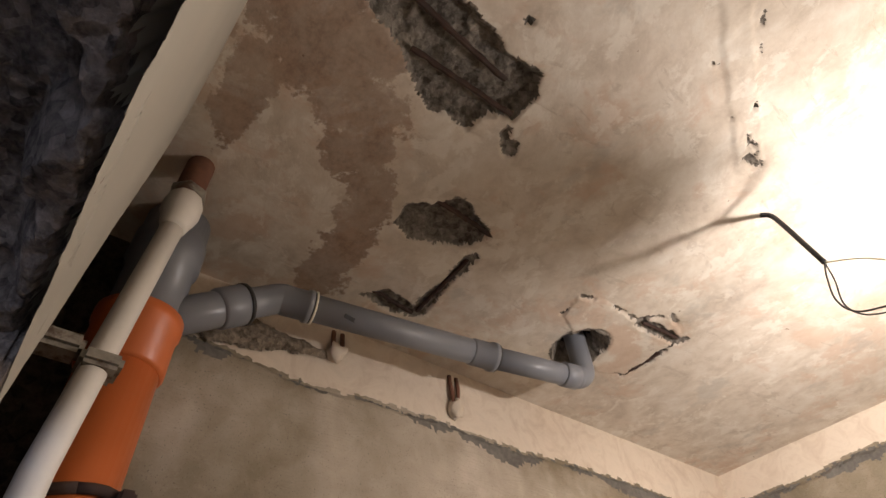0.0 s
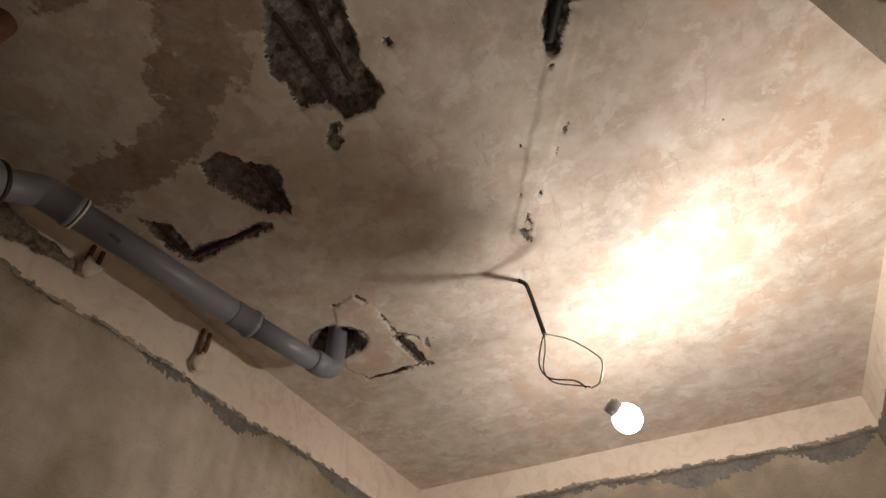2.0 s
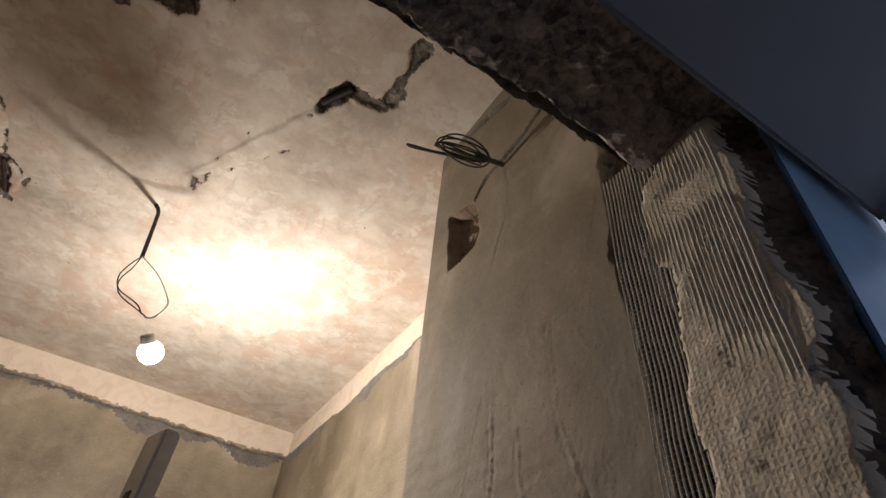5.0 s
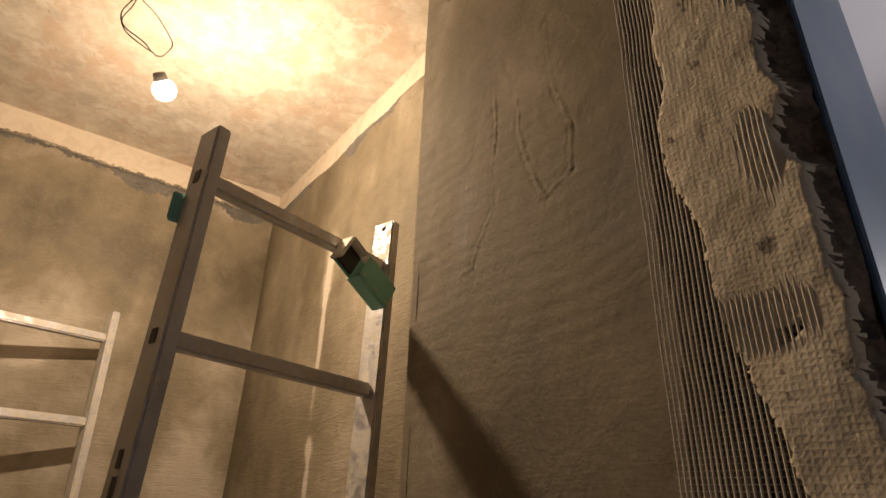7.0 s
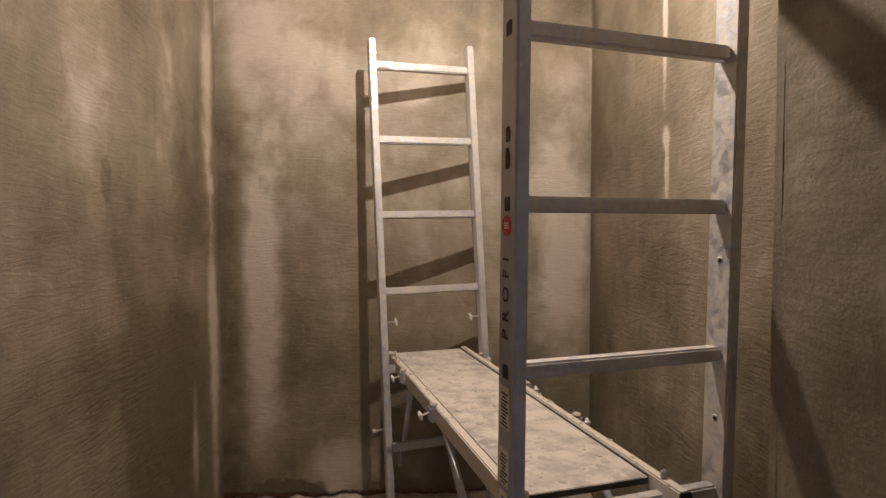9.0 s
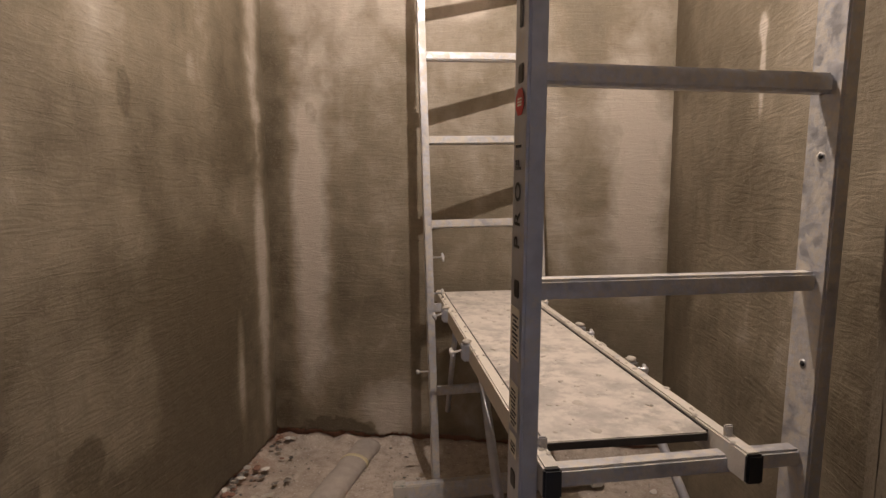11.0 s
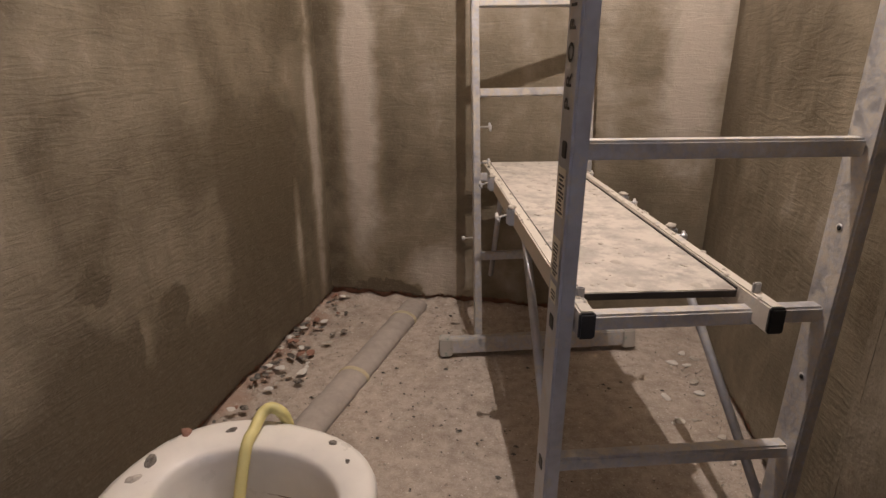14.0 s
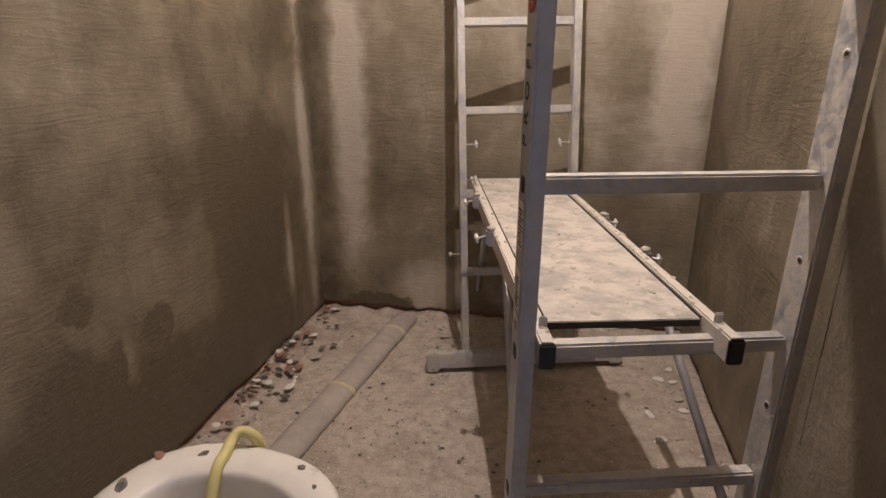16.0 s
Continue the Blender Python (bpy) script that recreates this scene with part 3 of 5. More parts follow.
def render_coat(name, origin, u_axis, length, top, thick, mat, seed, label):
    """A coat of render on a wall, with a torn upper edge that shows its grey base."""
    def shape(u, v):
        edge = top + 0.022 * fbm(u, v * 0, 0.28, 5, seed) + 0.006 * fbm(u, v, 0.02, 2, seed + 4)
        h = thick + 0.0016 * fbm(u, v, 0.10, 4, seed + 1) + 0.0022 * fbm(u, v, 0.6, 2, seed + 2)
        gap = edge - v
        h = np.where(gap < 0, 0.001, h * np.clip(gap / 0.012, 0, 1) ** 0.5)
        strip = 0.075 * np.clip(fbm(u, v * 0, 0.20, 3, seed + 3) + 0.35, 0, 1) + 0.012 * fbm(u, v, 0.03, 3, seed + 7)
        index = np.where((gap < strip) & (gap > -0.004), 1, 0)
        foot = 0.035 + 0.022 * fbm(u, v * 0, 0.18, 4, seed + 9) + 0.006 * fbm(u, v, 0.02, 2, seed + 5)
        low = v < foot
        h = np.where(low, 0.003 + 0.002 * fbm(u, v, 0.03, 3, seed + 6), h)
        index = np.where(low, 2, index)
        return h, index, gap > -0.02
    return tagged(sheet(name, origin, u_axis, (0, 0, 1), length, top + 0.07, 0.007, shape, [mat, M_GREYCOAT, M_BRICK], (1,)), label, "wall render", kind="structure")


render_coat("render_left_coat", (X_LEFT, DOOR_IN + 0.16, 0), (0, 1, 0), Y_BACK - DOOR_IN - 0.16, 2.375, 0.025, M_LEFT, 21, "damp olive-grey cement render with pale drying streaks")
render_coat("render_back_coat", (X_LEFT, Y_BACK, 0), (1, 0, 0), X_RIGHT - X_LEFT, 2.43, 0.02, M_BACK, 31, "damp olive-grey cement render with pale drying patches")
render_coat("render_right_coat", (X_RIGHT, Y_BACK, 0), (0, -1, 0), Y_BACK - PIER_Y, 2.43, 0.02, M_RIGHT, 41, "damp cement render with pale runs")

def mortar_shape(u, v):
    rag = 0.014 * fbm(u, v, 0.05, 4, 101)
    d = inside(u, v, [(0.0, 0.02), (0.05, 0.0), (0.16, 0.024), (0.24, 0.040), (0.29, 0.060), (0.29, 0.075), (0.22, 0.085), (0.10, 0.10), (0.0, 0.09)]) + rag
    return np.clip(d * 0.6, 0, 0.010) + 0.005 * fbm(u, v, 0.025, 4, 102), np.zeros(u.shape, int), d > 0


tagged(sheet("mortar_fillet", (X_LEFT + 0.004, 0.02, 2.388), (0, 1, 0), (0, 0, 1), 0.44, 0.115, 0.004, mortar_shape, [aggregate("brown_mortar", (0.10, 0.075, 0.05), (0.40, 0.33, 0.25), 90)], (0,)),
       "rough brown mortar packed behind the waste pipe", "mortar", kind="structure")

# ---- pier, jamb and broken doorway ----
def pier_shape(u, v):
    y, z = PIER_Y - u, v
    h = 0.0018 * fbm(y, z, 0.12, 4, 51) + 0.003 * fbm(y, z, 0.5, 2, 52) + 0.0003 * np.sin(z * 260 + 5 * fbm(y, z, 0.2, 3, 53)) * np.clip(fbm(y, z, 0.4, 2, 54) + 0.3, 0, 1)
    index = np.zeros(y.shape, int)
    rag = 0.006 * fbm(y, z, 0.03, 3, 55)
    d = inside(y, z, [(0.234, 2.298), (0.190, 2.284), (0.148, 2.272), (0.137, 2.225), (0.129, 2.175), (0.145, 2.152), (0.185, 2.150), (0.223, 2.152)]) + rag
    h = np.where(d > 0, h - np.minimum(d * 3.5, 0.024) + 0.0020 * np.sin((y + 0.1 * z) * 900), h)
    index = np.where(d > 0, 1, index)
    for a, b, w in (((0.147, 2.276), (0.115, 2.304), 0.006), ((0.115, 2.304), (0.071, 2.308), 0.004), ((0.071, 2.308), (0.014, 2.313), 0.006), ((0.014, 2.313), (-0.05, 2.338), 0.006), ((0.204, 2.529), (0.128, 2.509), 0.009), ((0.128, 2.509), (0.05, 2.482), 0.009)):
        g = w - along(y, z, a, b) + rag * 0.4
        h = np.where(g > 0, h - 0.005, h)
        index = np.where(g > 0, 2, index)
    for a, b in (((0.056, 2.276), (0.048, 2.195)), ((0.048, 2.195), (0.060, 2.145)), ((0.060, 2.145), (0.10, 2.06))):
        h = h - 0.0022 * np.exp(-(along(y + 0.006 * fbm(y, z, 0.03, 3, 63), z, a, b) / 0.0022) ** 2) * np.clip(0.5 + fbm(y, z, 0.05, 3, 64), 0, 1)
    # slumped trowel folds
    folds = ((0.090, 1.876), (0.087, 1.775), (0.095, 1.699), (0.096, 1.636), (0.128, 1.591), (0.145, 1.559), (0.173, 1.558)), ((0.048, 1.865), (0.039, 1.774), (0.031, 1.695), (0.012, 1.644), (-0.006, 1.612)), ((-0.006, 1.612), (-0.045, 1.629), (-0.049, 1.692), (-0.029, 1.764), (-0.023, 1.895), (-0.065, 1.904)), ((0.115, 1.86), (0.150, 1.74), (0.150, 1.66))
    for k, line in enumerate(folds):
        for a, b in zip(line, line[1:]):
            g = along(y + 0.007 * fbm(y, z, 0.06, 3, 60), z, a, b)
            h = h + (0.0012 * np.exp(-(g / 0.0022) ** 2) - 0.0010 * np.exp(-((g - 0.004) / 0.0020) ** 2)) * np.clip(0.75 + 1.2 * fbm(y, z, 0.06, 3, 61), 0, 1) * (1, 0.7, 0.8, 0.4)[k]
    edge = np.interp(z, (1.0, 1.27, 1.34, 1.42, 1.52, 1.60, 1.72, 1.84, 1.92, 2.03), (-0.24, -0.203, -0.182, -0.169, -0.158, -0.151, -0.146, -0.142, -0.129, -0.136)) + 0.008 * fbm(y * 0, z, 0.09, 4, 57) + 0.005 * fbm(y, z, 0.018, 2, 58)
    top = np.interp(y, (-0.16, -0.129, -0.043, 0.0), (2.06, 2.168, 2.362, 2.62)) + 0.02 * fbm(y, z * 0, 0.05, 3, 59)
    h = np.where(y < edge, h - np.minimum((edge - y) * 4, 0.016), h)
    index = np.where((y < edge) & (y > edge - 0.02), 3, index)
    return h, index, (y > edge - 0.012) & (z < np.maximum(top, 2.05))


tagged(sheet("render_pier_coat", (PIER_X, PIER_Y, 0), (0, -1, 0), (0, 0, 1), PIER_Y + 0.26, CEIL, 0.0034, pier_shape, [M_PIER, M_CLAY, M_GREYCOAT, M_RUBBLE], (1,)),
       "rough cement render with trowel folds and an open box", "wall render", kind="structure")
tagged(part("wall_pier", box((PIER_X + 0.024, DOOR_IN, 0), (X_RIGHT + 0.15, PIER_Y, CEIL + 0.12)), M_CLAY), "hollow-brick pier beside the broken doorway", "wall", kind="structure")
tagged(part("pier_return", box((PIER_X + 0.0005, PIER_Y - 0.02, 0), (X_RIGHT, PIER_Y + 0.004, CEIL + 0.06), 0.004), M_PIER), "rendered return of the pier", "wall", kind="structure")


def jamb_shape(u, v):
    y, z = DOOR_IN + 0.03 - u, v
    h = -0.006 + 0.005 * fbm(y, z, 0.07, 5, 71)
    bedded = np.interp(z, (1.0, 1.27, 1.40, 1.48, 1.52, 1.578, 1.626, 1.67, 1.744, 1.838, 1.9, 1.976, 2.03), (-0.262, -0.236, -0.205, -0.192, -0.184, -0.174, -0.168, -0.181, -0.180, -0.191, -0.174, -0.185, -0.24)) + 0.010 * fbm(y, z, 0.05, 4, 74)
    pits = fbm(y, z, 0.05, 4, 73)
    index = np.where((y > bedded) | (pits > 0.62), 1, 0)
    h = np.where(index == 1, h - 0.006 + 0.004 * fbm(y, z, 0.02, 3, 78), h + np.interp(z, (1.60, 1.78), (0.0125, 0.0095)))
    edge = np.interp(z, (1.0, 1.488, 1.512, 1.541, 1.563, 1.589, 1.619, 1.679, 1.717, 1.754, 1.852, 1.92, 2.036), (-0.30, -0.287, -0.290, -0.272, -0.272, -0.288, -0.276, -0.287, -0.274, -0.287, -0.274, -0.282, -0.268)) + 0.006 * fbm(y * 0, z, 0.05, 3, 75) + 0.003 * fbm(y, z, 0.02, 4, 77)
    rim = y < edge
    h = np.where(rim, h - 0.010 - np.minimum((edge - y) * 1.6, 0.026) + 0.008 * fbm(y, z, 0.03, 3, 76), h)
    index = np.where(rim, 2, index)
    return h, index, z < LINTEL + 0.03


tagged(sheet("doorway_jamb", (PIER_X, DOOR_IN + 0.03, 0), (0, -1, 0), (0, 0, 1), DOOR_IN + 0.03 - DOOR_OUT, LINTEL + 0.03, 0.003, jamb_shape, [M_SCRATCH, M_RUBBLE, M_BROKEN], (1, 2)),
       "scratch-coated doorway jamb under glass-fibre mesh, with a broken edge", "jamb", kind="structure")
tagged(part("wall_jamb_core", box((PIER_X + 0.045, DOOR_OUT + 0.002, 0), (0.72, DOOR_IN - 0.001, CEIL + 0.12)), M_RUBBLE), "broken masonry core of the doorway", "wall", kind="structure")


def lintel_under(u, v):
    x, y = u - 0.40, DOOR_OUT + v
    h = 0.018 * fbm(x, y, 0.07, 5, 81) + 0.010 * np.abs(fbm(x, y, 0.03, 4, 82))
    wave = 0.010 * fbm(x, y * 0, 0.14, 3, 83) + 0.007 * fbm(x, y * 0, 0.022, 3, 84) + 0.004 * fbm(x, y * 0, 0.008, 2, 85)
    edge = np.interp(x, (-0.2, -0.05, 0.15, 0.30), (-0.176, -0.183, -0.184, -0.191)) + 0.7 * wave
    h = np.where(y > edge, h - (y - edge) * 3.2, h)
    h = h - 0.05 * np.clip((-0.195 - y + 0.03 * fbm(x, y, 0.06, 3, 86)) / 0.02, 0, 1) * np.clip((0.25 - x) / 0.1, 0, 1) * np.clip(0.6 + fbm(x, y, 0.2, 2, 87), 0, 1)
    return h - 0.014, np.where(y > edge + 0.007, 1, 0), np.ones(x.shape, bool)


tagged(sheet("lintel_underside", (-0.40, DOOR_OUT + 0.138, LINTEL), (1, 0, 0), (0, -1, 0), 0.96, 0.138, 0.003, lambda u, v: lintel_under(u, 0.138 - v), [M_RUBBLE, M_PALE], (0,)),
       "hacked-out masonry over the doorway", "lintel", kind="structure")


def over_door(u, v):
    x, z = 0.52 - u, LINTEL + v
    h = 0.002 * fbm(x, z, 0.2, 3, 91) + 0.03 * (z - LINTEL) / (CEIL - LINTEL)
    edge = LINTEL + np.interp(x, (-0.06, 0.04), (-0.03, 0.075)) + 0.02 * fbm(x, z * 0, 0.1, 5, 92)
    h = np.where(z < edge, h + 0.004 * fbm(x, z, 0.03, 3, 93), h)
    return h, np.where(z < edge, 1, 0), (x > -0.47 + 0.01 * fbm(z, z * 0, 0.2, 4, 94)) & (z > LINTEL + np.interp(x, (-0.06, 0.04), (0.0, 0.055)) + 0.014 * fbm(x, z * 0, 0.05, 4, 95))


tagged(sheet("render_over_door", (0.52, DOOR_IN - 0.010, LINTEL), (-1, 0, 0), (0, 0, 1), 1.02, CEIL - LINTEL, 0.005, over_door, [M_PALE, M_RUBBLE], (1,)),
       "pale render above the doorway", "wall render", kind="structure")
tagged(part("wall_door", box((-0.45, DOOR_OUT + 0.004, LINTEL + 0.10), (0.56, DOOR_IN - 0.03, CEIL + 0.12)), M_RUBBLE), "door wall above the opening", "wall", kind="structure")
tagged(part("wall_door_side", box((-0.47, DOOR_OUT + 0.004, 0), (-0.36, DOOR_IN - 0.012, CEIL + 0.12), 0.006), M_RUBBLE), "door wall beside the opening", "wall", kind="structure")
tagged(part("wall_chase", box((X_LEFT, DOOR_OUT - 0.004, 0), (-0.46, DOOR_OUT + 0.05, CEIL + 0.12)), M_CHASE_SHADE), "open chase behind the standpipes", "wall", kind="structure")

# Added dark sheet whose colour stands in for shade behind the pipes.
tagged(part("chase_lining", box((X_LEFT, DOOR_OUT + 0.05, 0), (X_LEFT + 0.006, DOOR_IN + 0.158, CEIL + 0.1)), M_CHASE_SHADE), "bare masonry behind the standpipes, coloured dark for its shade", "wall", kind="structure")

# ---- hallway outside, with a storage loft overhead and a lit room beyond ----
tagged(part("wall_hall", box((PIER_X + 0.035, DOOR_OUT - 0.004, 0), (0.72, DOOR_OUT + 0.002, CEIL), 0.0015), M_BLUE), "blue painted hallway wall", "wall", kind="structure")
tagged(part("wall_hall_over_door", box((-1.3, DOOR_OUT - 0.012, LINTEL + 0.06), (PIER_X + 0.06, DOOR_OUT, CEIL), 0.003), M_BLUE), "blue painted wall over the doorway", "wall", kind="structure")
tagged(part("wall_hall_side", box((-1.3, DOOR_OUT - 0.012, 0), (-0.36, DOOR_OUT, LINTEL + 0.06), 0.003), M_BLUE), "blue painted hallway wall", "wall", kind="structure")

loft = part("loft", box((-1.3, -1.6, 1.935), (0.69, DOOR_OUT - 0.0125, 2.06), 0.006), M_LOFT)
tagged(loft, "underside of the storage loft over the hallway, shade in its colour", "loft", kind="structure")
tagged(part("loft_edge", box((0.685, -1.6, 1.915), (0.735, DOOR_OUT - 0.0125, 2.08), 0.012), M_RUBBLE), "rough plastered edge of the storage loft", "loft", kind="structure")
tagged(part("wall_hall_left", box((-1.45, -1.6, 0), (-1.3, DOOR_OUT, 2.7)), M_BLUE), "blue painted hallway wall", "wall", kind="structure")
tagged(part("wall_hall_back", box((-1.45, -1.75, 0), (2.75, -1.6, 2.7)), M_WHITEWALL), "plain hallway wall", "wall", kind="structure")
tagged(part("wall_far_room", box((X_RIGHT + 0.15, 0.9, 0), (2.75, 1.05, 2.7)), M_WHITEWALL), "pale wall of the lit room", "wall", kind="structure")
tagged(part("ceiling_hall", box((-1.45, -1.75, 2.66), (2.75, DOOR_OUT - 0.0, 2.76)), M_WHITEWALL), "hallway ceiling", "ceiling", kind="structure")
tagged(part("ceiling_far_room", box((X_RIGHT + 0.15, DOOR_OUT, 2.66), (2.75, 1.05, 2.76)), M_WHITEWALL), "white ceiling of the lit room", "ceiling", kind="structure")
# far wall with its window opening
WIN = (-1.1, -0.35, 0.95, 2.05)
for name, lo, hi in (("wall_window_low", (2.6, -1.6, 0), (2.75, 0.9, WIN[2])), ("wall_window_high", (2.6, -1.6, WIN[3]), (2.75, 0.9, 2.66)),
                     ("wall_window_side", (2.6, -1.6, WIN[2]), (2.75, WIN[0], WIN[3])), ("wall_window_end", (2.6, WIN[1], WIN[2]), (2.75, 0.9, WIN[3]))):
    tagged(part(name, box(lo, hi), M_WHITEWALL), "pale wall round the window", "wall", kind="structure")
tagged(part("floor_far", box((1.3, -1.6, -0.08), (2.75, 1.05, 0.0)), M_FLOOR), "bare floor of the lit room", "floor", kind="structure")
tagged(part("floor_screed", box((-1.45, -1.75, -0.2), (2.75, 2.2, -0.08)), M_FLOOR), "concrete under the floor", "floor", kind="structure")
win = tagged(part("window_1", box((2.66, WIN[0], WIN[2]), (2.70, WIN[1], WIN[3]), 0.004), M_WHITEWALL), "white window frame in the lit room", "window", kind="structure")
daylight = bpy.data.lights.new("window_daylight", "AREA")
daylight.shape, daylight.size, daylight.size_y, daylight.energy, daylight.color = "RECTANGLE", 0.75, 1.1, 34, (0.72, 0.80, 1.0)
sun_pane = new("window_daylight", daylight)
sun_pane.matrix_world = look((2.58, (WIN[0] + WIN[1]) / 2, 1.5), (0.5, (WIN[0] + WIN[1]) / 2, 1.45))


# glass-fibre mesh bedded on the jamb
def thread(bm, pts, w):
    rows = []
    for q in pts:
        q = Vector(q)
        rows.append([bm.verts.new(q + Vector(o) * w) for o in ((0, 1, 0.4), (-1, 0, 0), (0, -1, -0.4))])
    for a, b in zip(rows, rows[1:]):
        for j in range(3):
            bm.faces.new((a[j], a[(j + 1) % 3], b[(j + 1) % 3], b[j]))


net = bmesh.new()
for i in range(27):
    y = -0.140 - 0.005 * i
    thread(net, [(PIER_X - 0.004 + 0.004 * noise.noise((y * 9, k * 0.35, 0)), y - 0.016 * (2.03 - 0.03 * k - 1.4) * -0.4 + 0.0016 * noise.noise((y * 30, k * 0.4, 4)), 2.035 - 0.03 * k + 0.02 * noise.noise((y * 20, 1, 1))) for k in range(34)], 0.0011)
for i in range(200):
    z = 2.03 - 0.005 * i
    thread(net, [(PIER_X - 0.004 + 0.004 * noise.noise((y * 9, (2.035 - z) / 0.03 * 0.35, 0)), y, z + 0.002 * noise.noise((y * 12, z * 3, 8))) for y in [-0.138 - 0.0108 * k for k in range(13)]], 0.0005)
mesh_ob = part("reinforcing_mesh", net, M_MESH)
tagged(mesh_ob, "pale glass-fibre mesh bedded in the jamb", "mesh", kind="structure")


# ==== things ====
# ---- hanging bulb ----
lamp = tagged(empty("pendant_bulb", Matrix.Translation((-0.024, 0.866, CEIL))), "lit bulb hanging in a grey holder from a short cable", "lamp")
def inpar(ob, parent):
    ob.parent = parent
    ob.matrix_parent_inverse = parent.matrix_world.inverted()
    return ob
def piece(name, bm, mat, parent, label="", smooth=True):
    """A part given in world places."""
    ob = part(name, bm, mat, None, label, smooth)
    bpy.context.view_layer.update()
    return inpar(ob, parent)
bpy.context.view_layer.update()
TOP = LAMP - LAMP_AXIS * 0.086
SPLICE = Vector((0.003, 0.840, 2.368))
piece("cable", tube(smooth_path([(-0.036, 0.852, CEIL - 0.003), (-0.024, 0.866, CEIL - 0.008), (-0.016, 0.862, 2.50), SPLICE]), 0.0050, 10), M_CABLE, lamp)
piece("white_wire", tube(smooth_path([SPLICE, (0.053, 0.84, 2.336), (0.093, 0.84, 2.291), (0.104, 0.838, 2.265), TOP + Vector((0.022, 0.006, 0.010)), TOP + Vector((0.004, 0.004, 0.0))]), 0.0021, 6), M_WIRE_W, lamp)
piece("dark_wire", tube(smooth_path([SPLICE, (-0.008, 0.836, 2.338), (-0.017, 0.832, 2.292), (-0.002, 0.832, 2.258), (0.045, 0.834, 2.240), TOP + Vector((-0.004, -0.004, 0))]), 0.0017, 6), M_WIRE_K, lamp)
piece("second_dark_wire", tube(smooth_path([SPLICE, (-0.002, 0.842, 2.330), (-0.012, 0.840, 2.284), (0.004, 0.838, 2.250), (0.050, 0.838, 2.230), TOP + Vector((0.004, -0.006, -0.002))]), 0.0015, 6), M_WIRE_K, lamp)
piece("lamp_holder", lathe([(0, 0.007), (0.0, 0.013), (0.004, 0.0155), (0.02, 0.0165), (0.036, 0.0168), (0.038, 0.0174), (0.046, 0.0174), (0.046, 0.015)], TOP, LAMP_AXIS), M_HOLDER, lamp, "dark plastic bulb holder")
piece("bulb_base", lathe([(0.044, 0.013), (0.047, 0.0150), (0.056, 0.0160), (0.062, 0.0163), (0.064, 0.0164)], TOP, LAMP_AXIS), M_LEDBASE, lamp, "white plastic bulb base")


def dome(lo, hi, n):
    return [(0.086 + 0.0275 * math.sin(a), 0.0275 * math.cos(a)) for a in [radians(lo + (hi - lo) * i / n) for i in range(n + 1)]]


piece("bulb_shoulder", lathe(dome(-53, 5, 8), TOP, LAMP_AXIS, 32, False), M_SHOULDER, lamp, "dimly glowing shoulder of the bulb")
piece("bulb_waist", lathe(dome(5, 22, 4), TOP, LAMP_AXIS, 32, False), M_WAIST, lamp, "glowing waist of the bulb")
piece("bulb_dome", lathe(dome(22, 90, 9), TOP, LAMP_AXIS, 32, False), M_DOME, lamp, "glowing milky bulb dome")
core = bpy.data.lights.new("bulb_core", "POINT")
core.energy, core.color, core.shadow_soft_size = BULB_WATTS, (1.0, 0.86, 0.74), 0.011
core_ob = new("bulb_core", core)
core_ob.location = LAMP + LAMP_AXIS * 0.019

# ---- scaffold ----
SCAF = tagged(empty("mini_scaffold", Matrix.Translation((0.209, 0.495, 0))), "small aluminium ladder scaffold with a plaster-splashed deck", "scaffold")
bpy.context.view_layer.update()


def stile(m, x0, x1, y0, y1, z0, z1, mat):
    bm = box((x0, y0, z0), (x1, y1, z1), 0.0035)
    for v in bm.verts:
        if v.co.z > z1 - 0.004 and abs(v.co.y - (y0 + y1) / 2) > (y1 - y0) / 2 - 0.006:
            v.co.z -= 0.013
    bm.transform(m)
    return piece("stile", bm, mat, SCAF, smooth=False)


def rung(m, x0, x1, z, mat):
    bm = box((x0, 0, z - 0.028), (x1, 0.028, z), 0.004)
    bm.transform(m)
    return piece("rung", bm, mat, SCAF, smooth=False)


# frame beside the doorway, upright
NEAR = Matrix.Translation((0.209, 0.495, 0.92)) @ Matrix.Rotation(radians(15.9), 4, "Z") @ Euler((radians(0.75), radians(0.4), 0)).to_matrix().to_4x4() @ Matrix.Translation((0, 0, -0.92))
left_stile = stile(NEAR, -0.035, -0.009, -0.016, 0.044, 0.03, 1.862, M_ALU_DARK)
right_stile = stile(NEAR, 0.416, 0.442, -0.016, 0.044, 0.03, 1.875, M_ALU)
for k in range(6):
    z = (0.362, 0.638, 0.912, 1.196, 1.485, 1.764)[k]
    rung(NEAR, -0.010, 0.417, z, M_ALU)
    bm = box((-0.0362, 0.004, z - 0.026), (-0.034, 0.024, z - 0.002), 0.002)
    bm.transform(NEAR)
    piece("rung_plug", bm, M_BLACK, left_stile, "black plastic rung plug", False)
for x0, x1, owner in ((-0.038, -0.006, left_stile), (0.413, 0.445, right_stile)):
    bm = box((x0, -0.019, 0.002), (x1, 0.047, 0.05), 0.006)
    bm.transform(NEAR)
    piece("foot_cap", bm, M_BLACK, owner, "black plastic foot cap", False)

